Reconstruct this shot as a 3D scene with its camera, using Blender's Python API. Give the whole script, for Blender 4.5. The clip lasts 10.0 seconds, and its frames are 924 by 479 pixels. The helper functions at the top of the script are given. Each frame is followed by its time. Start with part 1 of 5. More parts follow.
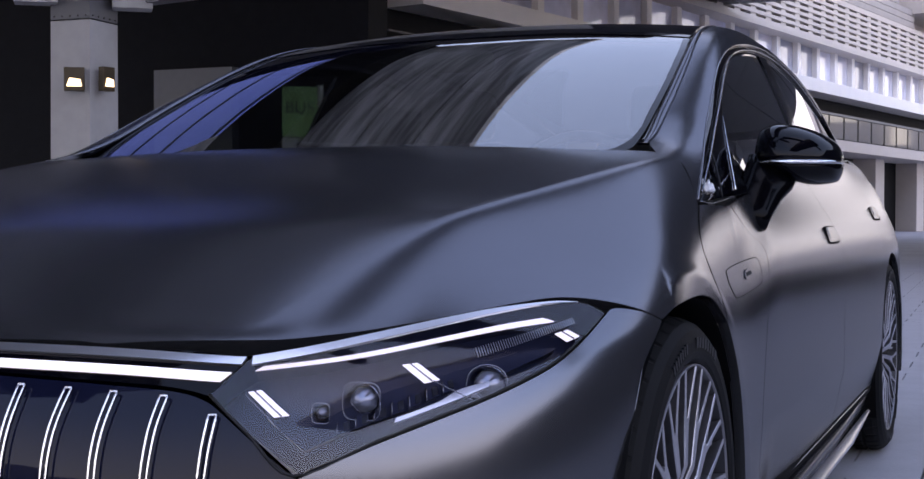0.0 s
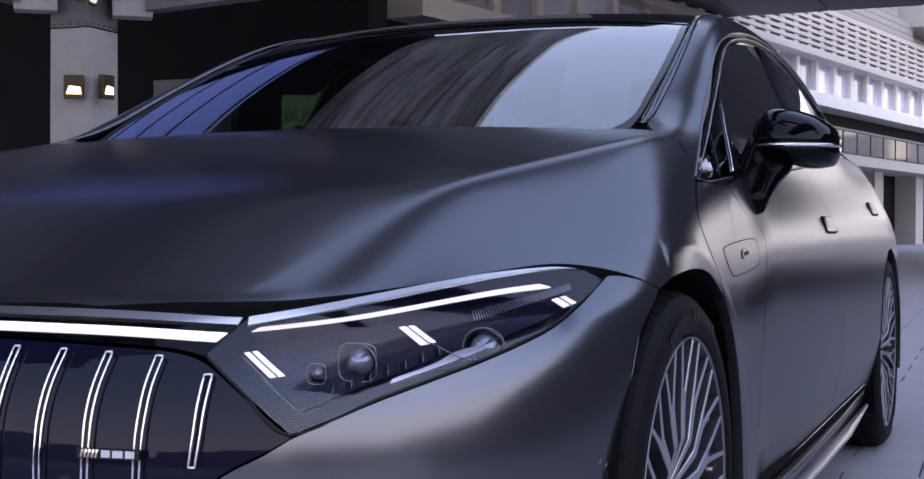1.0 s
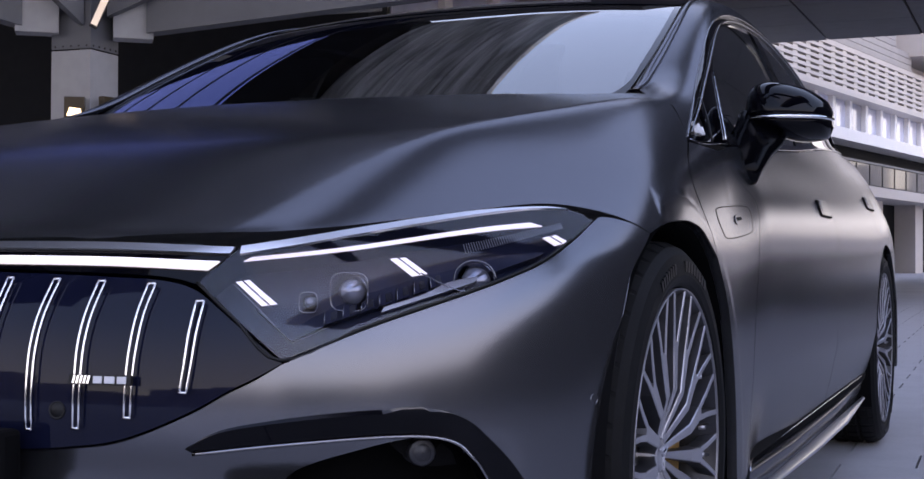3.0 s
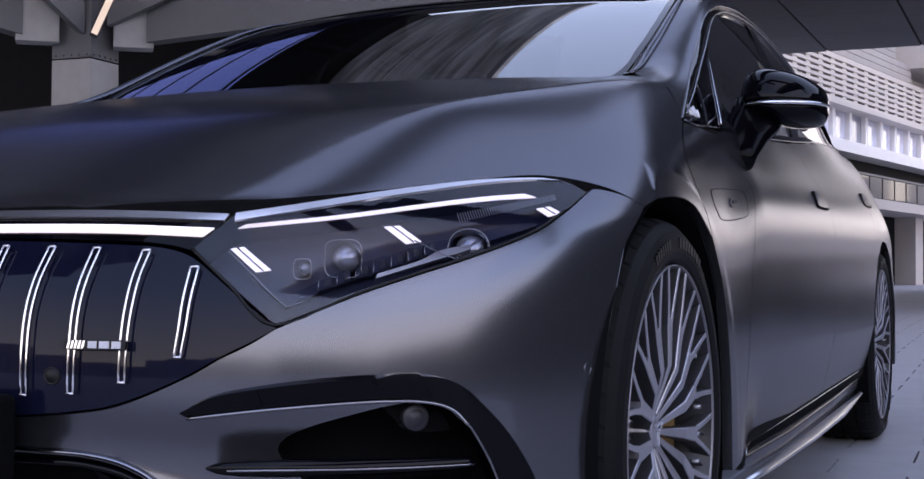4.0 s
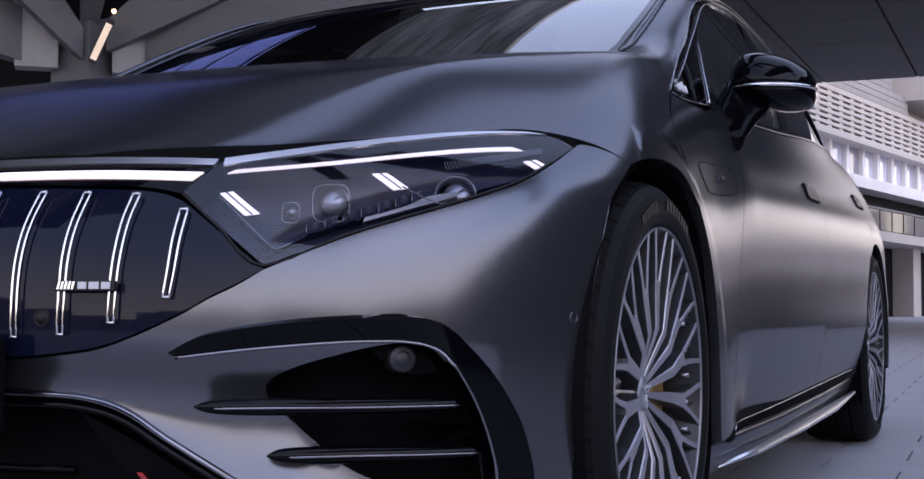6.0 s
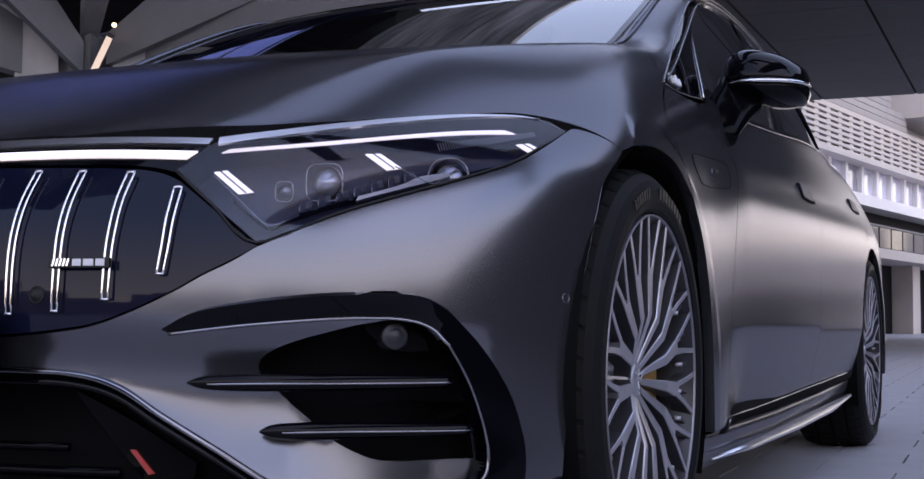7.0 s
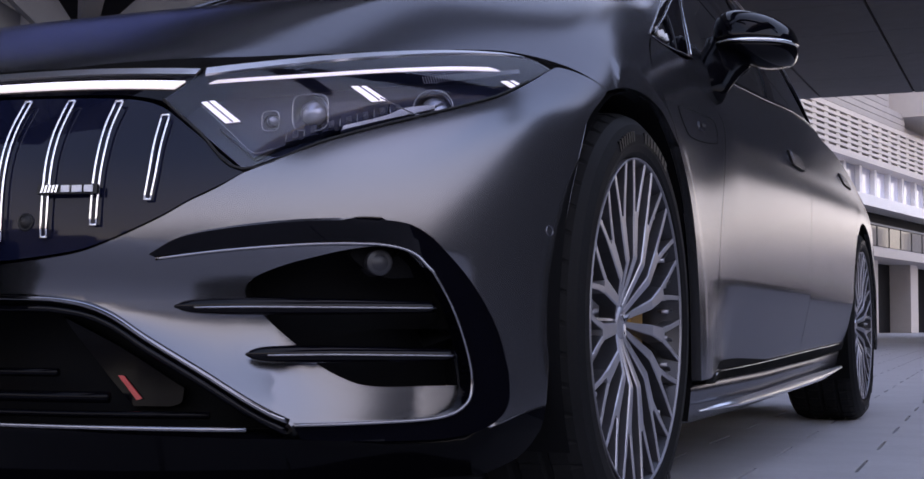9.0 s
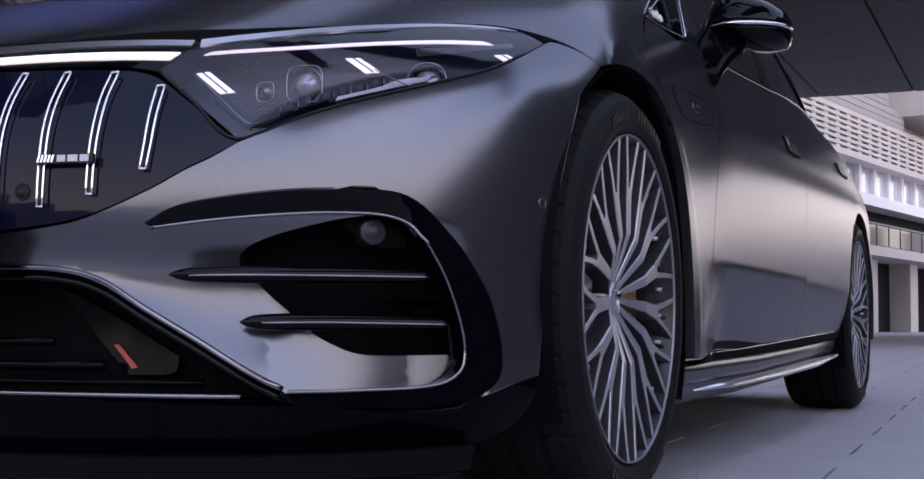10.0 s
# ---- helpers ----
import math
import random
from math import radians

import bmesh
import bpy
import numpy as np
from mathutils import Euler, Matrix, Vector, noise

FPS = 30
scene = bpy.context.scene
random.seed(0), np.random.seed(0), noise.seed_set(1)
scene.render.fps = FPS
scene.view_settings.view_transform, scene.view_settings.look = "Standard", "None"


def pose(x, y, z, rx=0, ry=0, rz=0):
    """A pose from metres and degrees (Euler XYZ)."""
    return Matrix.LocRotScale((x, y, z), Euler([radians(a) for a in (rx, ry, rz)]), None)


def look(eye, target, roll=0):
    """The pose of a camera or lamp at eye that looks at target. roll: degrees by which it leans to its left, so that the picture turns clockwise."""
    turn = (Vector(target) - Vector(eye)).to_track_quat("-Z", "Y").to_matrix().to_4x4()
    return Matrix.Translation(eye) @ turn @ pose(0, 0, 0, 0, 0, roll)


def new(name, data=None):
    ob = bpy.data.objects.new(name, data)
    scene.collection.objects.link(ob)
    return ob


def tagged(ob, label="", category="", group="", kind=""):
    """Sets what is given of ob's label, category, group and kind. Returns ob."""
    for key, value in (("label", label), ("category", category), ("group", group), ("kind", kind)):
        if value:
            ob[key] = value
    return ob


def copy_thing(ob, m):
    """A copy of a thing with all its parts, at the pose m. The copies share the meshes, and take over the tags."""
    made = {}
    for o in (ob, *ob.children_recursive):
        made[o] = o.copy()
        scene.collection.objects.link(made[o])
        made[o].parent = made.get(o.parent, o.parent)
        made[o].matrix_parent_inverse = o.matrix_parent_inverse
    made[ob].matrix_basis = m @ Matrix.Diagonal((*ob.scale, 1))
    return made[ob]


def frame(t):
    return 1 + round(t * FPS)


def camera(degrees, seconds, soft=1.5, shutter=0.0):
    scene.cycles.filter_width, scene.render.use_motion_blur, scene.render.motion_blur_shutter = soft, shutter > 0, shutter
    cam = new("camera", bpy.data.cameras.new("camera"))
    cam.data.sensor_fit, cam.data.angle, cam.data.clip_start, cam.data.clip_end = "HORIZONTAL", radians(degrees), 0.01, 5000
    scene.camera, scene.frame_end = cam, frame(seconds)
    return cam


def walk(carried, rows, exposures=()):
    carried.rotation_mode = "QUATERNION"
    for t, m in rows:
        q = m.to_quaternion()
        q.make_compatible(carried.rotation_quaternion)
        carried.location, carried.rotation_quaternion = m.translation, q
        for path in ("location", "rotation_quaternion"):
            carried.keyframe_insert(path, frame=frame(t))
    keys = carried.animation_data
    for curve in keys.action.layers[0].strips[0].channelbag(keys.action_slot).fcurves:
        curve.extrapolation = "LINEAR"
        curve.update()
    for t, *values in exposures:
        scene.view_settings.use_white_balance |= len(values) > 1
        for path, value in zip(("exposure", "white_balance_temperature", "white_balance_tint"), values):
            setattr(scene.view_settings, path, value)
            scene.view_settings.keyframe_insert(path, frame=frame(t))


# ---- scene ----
cam = camera(38.0, 10.0)
PATH = [
    (0, (1.504, -2.267, 0.919), (0.707, -0.433, 0.882), 0.1),
    (0.5, (1.505, -2.266, 0.881), (0.71, -0.432, 0.855), 0.1),
    (1, (1.508, -2.266, 0.848), (0.712, -0.432, 0.831), 0.2),
    (1.5, (1.512, -2.268, 0.81), (0.716, -0.433, 0.806), 0.1),
    (2, (1.519, -2.269, 0.774), (0.723, -0.435, 0.782), 0.1),
    (2.5, (1.521, -2.271, 0.742), (0.725, -0.437, 0.761), 0.2),
    (4, (1.536, -2.274, 0.647), (0.739, -0.44, 0.696), 0.2),
    (4.5, (1.54, -2.277, 0.617), (0.744, -0.443, 0.675), 0.3),
    (5, (1.546, -2.278, 0.586), (0.751, -0.444, 0.655), 0.3),
    (5.5, (1.552, -2.28, 0.553), (0.757, -0.447, 0.637), 0.2),
    (7, (1.571, -2.287, 0.47), (0.778, -0.455, 0.595), 0.3),
    (7.5, (1.578, -2.289, 0.441), (0.786, -0.458, 0.573), 0.3),
    (8, (1.582, -2.29, 0.415), (0.792, -0.457, 0.546), 0.2),
    (8.5, (1.59, -2.293, 0.39), (0.799, -0.46, 0.517), 0.3),
    (9, (1.597, -2.295, 0.368), (0.806, -0.462, 0.494), 0.3),
    (9.5, (1.603, -2.296, 0.347), (0.812, -0.463, 0.471), 0.4),
    (10, (1.611, -2.302, 0.325), (0.82, -0.469, 0.451), 0.3),
]
walk(cam, [(t, look(eye, target, roll)) for t, eye, target, roll in PATH], [(0, 1.06, 9100, 29), (10, .94, 9700, 30)])

# ---- light ----
world = bpy.data.worlds.new("sky")
scene.world = world
world.use_nodes = True
wn = world.node_tree.nodes
sky = wn.new("ShaderNodeTexSky")
sky.sky_type = 'NISHITA'
sky.sun_disc = False
SUN_UP, SUN_ROUND = radians(54), radians(122)
sky.sun_elevation, sky.sun_rotation = SUN_UP, SUN_ROUND
sky.air_density, sky.dust_density, sky.ozone_density = 1.0, .1, 2.0
wn["Background"].inputs["Strength"].default_value = 0.15
veil, haze = wn.new("ShaderNodeMix"), wn.new("ShaderNodeTexNoise")  # thin even cloud over the whole sky
veil.data_type = 'RGBA'
haze.inputs["Scale"].default_value, haze.inputs["Detail"].default_value = 1.6, 3
cover = wn.new("ShaderNodeMapRange")
cover.inputs["To Min"].default_value, cover.inputs["To Max"].default_value = .7, 1.1
world.node_tree.links.new(haze.outputs["Fac"], cover.inputs["Value"])
aim, part_z, thin, both_fac = wn.new("ShaderNodeTexCoord"), wn.new("ShaderNodeSeparateXYZ"), wn.new("ShaderNodeMapRange"), wn.new("ShaderNodeMath")
world.node_tree.links.new(aim.outputs["Generated"], part_z.inputs[0])
world.node_tree.links.new(part_z.outputs["Z"], thin.inputs["Value"])
thin.interpolation_type = 'SMOOTHSTEP'
thin.inputs["From Min"].default_value, thin.inputs["From Max"].default_value = .08, .60  # the veil thins towards the zenith
thin.inputs["To Min"].default_value, thin.inputs["To Max"].default_value = .85, .15
both_fac.operation = 'MULTIPLY'
world.node_tree.links.new(cover.outputs[0], both_fac.inputs[0])
world.node_tree.links.new(thin.outputs[0], both_fac.inputs[1])
world.node_tree.links.new(both_fac.outputs[0], veil.inputs["Factor"])
deep = wn.new("ShaderNodeHueSaturation")  # clear air between the veils
deep.inputs["Saturation"].default_value, deep.inputs["Value"].default_value = 1.15, 2.1
world.node_tree.links.new(sky.outputs[0], deep.inputs["Color"])
world.node_tree.links.new(deep.outputs[0], veil.inputs["A"])
veil.inputs["B"].default_value = (5.9, 6.8, 8.6, 1)
world.node_tree.links.new(veil.outputs["Result"], wn["Background"].inputs["Color"])
sun_data = bpy.data.lights.new("sun", 'SUN')
sun_data.energy, sun_data.angle, sun_data.color = .10, radians(60), (1.0, 0.97, 0.94)
sun = new("sun", sun_data)
sun_way = Vector((math.sin(SUN_ROUND) * math.cos(SUN_UP), math.cos(SUN_ROUND) * math.cos(SUN_UP), math.sin(SUN_UP)))
sun.matrix_world = look(sun_way * 50, (0, 0, 0))


# ---- materials ----
def material(name, colour, rough=.5, metal=0.0, grain=0.0, scale=40.0, bump=0.0, coat=0.0, rough_var=0.0, fleck=0.0, random_tone=0.0, **more):
    """A surface with stains at a wide scale, grain at a fine one, and relief."""
    m = bpy.data.materials.new(name)
    m.use_nodes = True
    t, n, l = m.node_tree, m.node_tree.nodes, m.node_tree.links
    b = n["Principled BSDF"]
    b.inputs["Base Color"].default_value = (*colour, 1)
    b.inputs["Roughness"].default_value = rough
    b.inputs["Metallic"].default_value = metal
    b.inputs["Coat Weight"].default_value = coat
    b.inputs["Coat Roughness"].default_value = .06
    for k, v in more.items():
        b.inputs[k.replace("_", " ")].default_value = v
    if grain or bump or rough_var:
        c = n.new("ShaderNodeTexCoord")
        wide, fine = n.new("ShaderNodeTexNoise"), n.new("ShaderNodeTexNoise")
        wide.inputs["Scale"].default_value, wide.inputs["Detail"].default_value = scale / 14, 5
        fine.inputs["Scale"].default_value, fine.inputs["Detail"].default_value = scale, 6
        for x in (wide, fine):
            l.new(c.outputs["Object"], x.inputs["Vector"])
        mix = n.new("ShaderNodeMath")
        mix.operation = 'MULTIPLY_ADD'
        l.new(wide.outputs["Fac"], mix.inputs[0])
        mix.inputs[1].default_value = .6
        half = n.new("ShaderNodeMath")
        half.operation = 'MULTIPLY'
        half.inputs[1].default_value = .4
        l.new(fine.outputs["Fac"], half.inputs[0])
        l.new(half.outputs[0], mix.inputs[2])
        fac = mix.outputs[0]
        if grain:
            ramp = n.new("ShaderNodeValToRGB")
            ramp.color_ramp.elements[0].position, ramp.color_ramp.elements[1].position = .3, .7
            ramp.color_ramp.elements[0].color = (*[v * (1 - grain) for v in colour], 1)
            ramp.color_ramp.elements[1].color = (*[min(1, v * (1 + grain)) for v in colour], 1)
            l.new(fac, ramp.inputs["Fac"])
            last = ramp.outputs["Color"]
            if random_tone:
                info, hsv, rng = n.new("ShaderNodeObjectInfo"), n.new("ShaderNodeHueSaturation"), n.new("ShaderNodeMapRange")
                rng.inputs["To Min"].default_value, rng.inputs["To Max"].default_value = 1 - random_tone, 1 + random_tone
                l.new(info.outputs["Random"], rng.inputs["Value"])
                l.new(rng.outputs[0], hsv.inputs["Value"])
                l.new(last, hsv.inputs["Color"])
                last = hsv.outputs["Color"]
            l.new(last, b.inputs["Base Color"])
        if rough_var:
            rr = n.new("ShaderNodeMapRange")
            rr.inputs["To Min"].default_value, rr.inputs["To Max"].default_value = max(0, rough - rough_var), rough + rough_var
            l.new(fac, rr.inputs["Value"])
            l.new(rr.outputs[0], b.inputs["Roughness"])
        if bump:
            bp = n.new("ShaderNodeBump")
            bp.inputs["Strength"].default_value, bp.inputs["Distance"].default_value = .6, bump
            l.new(fine.outputs["Fac"], bp.inputs["Height"])
            l.new(bp.outputs[0], b.inputs["Normal"])
    return m


def glass(name, tint, through_part, rough=0.0, ior=1.5):
    """Thin glazing: a mirror by Fresnel over a tinted see-through sheet."""
    m = bpy.data.materials.new(name)
    m.use_nodes = True
    n, l = m.node_tree.nodes, m.node_tree.links
    n.remove(n["Principled BSDF"])
    gl, tr, mix, lw = n.new("ShaderNodeBsdfGlossy"), n.new("ShaderNodeBsdfTransparent"), n.new("ShaderNodeMixShader"), n.new("ShaderNodeLayerWeight")
    power, fr = n.new("ShaderNodeMath"), n.new("ShaderNodeMath")
    gl.inputs["Roughness"].default_value = rough
    gl.inputs["Color"].default_value = (1, 1, 1, 1)
    tr.inputs["Color"].default_value = (*[v * through_part for v in tint], 1)
    f0 = ((ior - 1) / (ior + 1)) ** 2
    lw.inputs["Blend"].default_value = .5
    power.operation, fr.operation = 'POWER', 'MULTIPLY_ADD'
    power.inputs[1].default_value = 5
    fr.inputs[1].default_value, fr.inputs[2].default_value = 1 - f0, f0
    l.new(lw.outputs["Facing"], power.inputs[0])
    l.new(power.outputs[0], fr.inputs[0])
    l.new(fr.outputs[0], mix.inputs[0])
    l.new(tr.outputs[0], mix.inputs[1])
    l.new(gl.outputs[0], mix.inputs[2])
    l.new(mix.outputs[0], n["Material Output"].inputs["Surface"])
    return m


def streaked(name, colour, rough, depth):
    """Rough-sawn boards: a tone for each board and long streaks along y."""
    m = material(name, colour, rough)
    n, l = m.node_tree.nodes, m.node_tree.links
    c, mp, fine = n.new("ShaderNodeTexCoord"), n.new("ShaderNodeMapping"), n.new("ShaderNodeTexNoise")
    mp.inputs["Scale"].default_value = (9, .55, 1)
    mp.inputs["Rotation"].default_value = (0, 0, radians(9))
    fine.inputs["Scale"].default_value, fine.inputs["Detail"].default_value = 1, 6
    geo, both_tones, ramp = n.new("ShaderNodeNewGeometry"), n.new("ShaderNodeMath"), n.new("ShaderNodeValToRGB")
    both_tones.operation = 'MULTIPLY_ADD'
    both_tones.inputs[1].default_value = .22
    l.new(c.outputs["Object"], mp.inputs["Vector"])
    l.new(mp.outputs[0], fine.inputs["Vector"])
    l.new(geo.outputs["Random Per Island"], both_tones.inputs[0])
    l.new(fine.outputs["Fac"], both_tones.inputs[2])
    ramp.color_ramp.elements[0].position, ramp.color_ramp.elements[1].position = .42, .78
    ramp.color_ramp.elements[0].color = (*[v * (1 - depth) for v in colour], 1)
    ramp.color_ramp.elements[1].color = (*colour, 1)
    l.new(both_tones.outputs[0], ramp.inputs["Fac"])
    l.new(ramp.outputs["Color"], n["Principled BSDF"].inputs["Base Color"])
    return m


def lit(name, colour, power):
    m = material(name, colour, .4)
    b = m.node_tree.nodes["Principled BSDF"]
    b.inputs["Emission Color"].default_value = (*colour, 1)
    b.inputs["Emission Strength"].default_value = power
    return m


PAINT = material("satin_grey_paint", (.148, .152, .170), .19, .9, grain=.02, scale=150, rough_var=.012, Specular_Tint=(.66, .66, .68, 1))
GLOSS = material("black_gloss", (.0015, .0015, .003), .04, 0, Specular_IOR_Level=.17)
# black panel with the blue sky's reflection put into its base colour
NAVYGLOSS = material("sky_tinted_black_gloss", (.004, .0055, .016), .04, 0, Specular_IOR_Level=.2)
PLASTIC = material("black_plastic", (.005, .005, .006), .45, 0, grain=.3, scale=500, bump=.0003, Specular_IOR_Level=.25)
# base colour lowered to near black, to hold the shade inside recesses
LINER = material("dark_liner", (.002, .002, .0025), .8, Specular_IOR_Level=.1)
CHROME = material("chrome", (.82, .82, .84), .06, 1.0)
SATINCHROME = material("satin_chrome", (.74, .74, .77), .28, 1.0)
DARKCHROME = material("dark_chrome", (.24, .24, .26), .14, 1.0)
RIM = material("wheel_alloy", (.40, .395, .43), .36, .75, grain=.06, scale=200, rough_var=.05)
RIMLIP = material("wheel_alloy_lip", (.22, .215, .235), .4, .8)
# darkened copy of the alloy, shade behind the spokes put into its colour
RIMDARK = material("wheel_alloy_dark", (.03, .03, .034), .32, .7)
RUBBER = material("tyre_rubber", (.0065, .0065, .007), .62, 0, grain=.3, scale=160, bump=.0006, Specular_IOR_Level=.12)
SENSOR = material("sensor_grey", (.014, .014, .018), .4, 0)
DISC = material("brake_disc", (.35, .34, .33), .28, 1, grain=.2, scale=300)
BRONZE = material("caliper_bronze", (.62, .33, .10), .35, .5)
LEATHER = material("black_leather", (.02, .02, .022), .5, 0, grain=.3, scale=300, bump=.0006)
# navy tint carries the sky's blue into the lamp housing
LAMPBODY = material("lamp_inner", (.009, .012, .030), .3, .1, Specular_IOR_Level=.25)
LAMPCELL = material("lamp_reflector", (.035, .038, .05), .25, .8)
RIMSIDE = material("wheel_alloy_side", (.085, .085, .095), .4, .7, grain=.08, scale=150)
HANDLE = material("satin_grey_handle", (.13, .13, .145), .26, .9, grain=.05, scale=300)
WHITELED = lit("lamp_white", (.72, .79, .92), .42)
LENSBALL = material("projector_glass", (.26, .27, .31), .08, .7)
WHITEPRINT = material("white_print", (.75, .75, .78), .4)
RED = material("red_reflector", (.42, .015, .018), .25)
GREYPRINT = material("grey_print", (.55, .55, .57), .5)
WINDSCREEN = glass("windscreen_glass", (.72, .80, .78), .8, 0, 2.9)
SIDEGLASS = glass("tinted_side_glass", (.75, .78, .78), .36, 0, 1.42)
LENS = glass("lamp_lens", (.92, .94, 1), .95, 0, 1.52)
LIPBLACK = material("lip_black", (.0015, .0015, .0025), .12, 0, Specular_IOR_Level=.07)
PAVE = material("paving_stone", (.37, .365, .38), .55, 0, grain=.14, scale=60, bump=.0012, rough_var=.1, random_tone=.03)
GROUND = material("paving_far", (.37, .365, .39), .6, 0, grain=.15, scale=8, bump=.002)
JOINT = material("dark_joint", (.02, .02, .022), .8, 0, grain=.3, scale=90)
CONCRETE = material("pale_concrete", (.36, .35, .34), .7, 0, grain=.12, scale=6, bump=.002)
GREYBOARD = material("grey_cladding_board", (.34, .31, .295), .6, 0, grain=.12, scale=1.5, random_tone=.1)
WHITEWALL = material("white_render", (.87, .83, .80), .6, 0, grain=.04, scale=2)
WARMSTONE = material("warm_pale_stone", (.74, .66, .60), .7, 0, grain=.25, scale=2)
CLADDING = material("pale_cladding", (.52, .465, .43), .55, 0, grain=.06, scale=3)
# near black: dark walls, and the shade held in the facade's recesses
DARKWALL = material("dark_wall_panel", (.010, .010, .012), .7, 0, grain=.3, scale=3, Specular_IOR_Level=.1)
BOARDED = streaked("boarded_timber", (.82, .80, .75), .65, .68)
EASTWALL = material("dark_reflected_wall", (.035, .036, .042), .7, 0, grain=.3, scale=3)
BRICKY = material("brown_render", (.30, .25, .22), .7, 0, grain=.3, scale=1.5)
TIMBER = material("pale_brown_timber", (.66, .52, .40), .5, 0, grain=.3, scale=12, bump=.002)
SOFFIT = material("grey_soffit_panel", (.14, .14, .157), .6, 0, grain=.15, scale=2)
STEEL = material("painted_steel", (.115, .116, .122), .5, .1, grain=.1, scale=5)
STEELDARK = material("dark_steel", (.03, .027, .025), .5, .2, grain=.2, scale=5)
# glass with the bright sky's reflection put into a pale base colour
BGLASS = material("blue_window", (.55, .56, .66), .08, 0, grain=.5, scale=.8, coat=.4, random_tone=.45)
DARKGLASS = material("dark_balcony_glass", (.020, .023, .030), .06, 0, grain=.5, scale=2, Specular_IOR_Level=.4)
SKYGLASS = glass("blue_roof_glazing", (.22, .27, .60), .52, 0, 1.3)
BRASSY = material("lamp_surround", (.05, .035, .02), .4, .5)
WARMLAMP = lit("warm_lamp", (1.0, .82, .55), 1.6)
WHITELAMP = lit("white_lamp", (.70, .66, .58), .35)
GREENSIGN = material("green_sign", (.17, .36, .13), .5)
BLACKINK = material("black_ink", (.01, .01, .01), .6)


# ---- making meshes ----
def thing(name, label, category, at=(0, 0, 0), group="", kind=""):
    ob = new(name)
    ob.location = at
    ob.empty_display_size = .1
    return tagged(ob, label, category, group, kind)


def part(name, bm, mat, parent=None, label="", smooth=False):
    me = bpy.data.meshes.new(name)
    bm.to_mesh(me)
    bm.free()
    me.materials.append(mat)
    if smooth:
        for p in me.polygons:
            p.use_smooth = True
    ob = new(name, me)
    if parent:
        ob.parent = parent
        ob.matrix_parent_inverse = Matrix.Translation(-Vector(parent_place(parent)))
    return tagged(ob, label)


def parent_place(ob):
    v = Vector((0, 0, 0))
    while ob:
        v += ob.location
        ob = ob.parent
    return v


def box(lo, hi, bevel=0.0, m=None, bm=None):
    bm = bm or bmesh.new()
    r = bmesh.ops.create_cube(bm, size=1)
    c, s = [(a + b) / 2 for a, b in zip(lo, hi)], [b - a for a, b in zip(lo, hi)]
    for v in r["verts"]:
        v.co = Vector([c[i] + v.co[i] * s[i] for i in range(3)])
    if bevel:
        bmesh.ops.bevel(bm, geom=list({e for v in r["verts"] for e in v.link_edges}), offset=bevel, segments=2, affect='EDGES', profile=.5)
    if m:
        bmesh.ops.transform(bm, matrix=m, verts=r["verts"] if not bevel else bm.verts)
    return bm


def tube(points, radius, n=8, flat=1.0, ups=None, bm=None):
    """A rod along points; radius one number or one a point; flat squeezes it along ups."""
    bm = bm or bmesh.new()
    p = [Vector([float(w) for w in q]) for q in points]
    k = len(p)
    rs = [float(v) for v in radius] if hasattr(radius, "__len__") else [radius] * k
    rings = []
    for i in range(k):
        d = (p[min(i + 1, k - 1)] - p[max(i - 1, 0)]).normalized()
        u = Vector([float(w) for w in ups[i]]) if ups is not None else (Vector((0, 0, 1)) if abs(d.z) < .9 else Vector((1, 0, 0)))
        a = d.cross(u).normalized()
        u = a.cross(d).normalized()
        rings.append([bm.verts.new(p[i] + rs[i] * (math.cos(t) * a + flat * math.sin(t) * u)) for t in [2 * math.pi * j / n for j in range(n)]])
    for a, b in zip(rings, rings[1:]):
        for j in range(n):
            bm.faces.new((a[j], a[(j + 1) % n], b[(j + 1) % n], b[j]))
    bm.faces.new(rings[0][::-1])
    bm.faces.new(rings[-1])
    return bm


def lathe(profile, n=64, axis="x", bm=None, close=False):
    """Turns (along, radius) pairs round an axis."""
    bm = bm or bmesh.new()
    rings = []
    for a, r in profile:
        ring = []
        for j in range(n):
            t = 2 * math.pi * j / n
            ring.append(bm.verts.new((a, r * math.cos(t), r * math.sin(t)) if axis == "x" else (r * math.cos(t), r * math.sin(t), a)))
        rings.append(ring)
    pairs = list(zip(rings, rings[1:])) + ([(rings[-1], rings[0])] if close else [])
    for a, b in pairs:
        for j in range(n):
            bm.faces.new((a[j], b[j], b[(j + 1) % n], a[(j + 1) % n]))
    return bm


def words(text, size, m, mat, name, parent=None, depth=.001, squeeze=1.0):
    c = bpy.data.curves.new(name, 'FONT')
    c.body, c.size, c.extrude, c.align_x, c.align_y = text, size, depth, 'CENTER', 'CENTER'
    tmp = bpy.data.objects.new("tmp", c)
    me = bpy.data.meshes.new_from_object(tmp)
    bpy.data.objects.remove(tmp)
    me.transform(m @ Matrix.Diagonal((squeeze, 1, 1, 1)))
    me.materials.append(mat)
    ob = new(name, me)
    if parent:
        ob.parent = parent
        ob.matrix_parent_inverse = Matrix.Translation(-Vector(parent_place(parent)))
    return ob


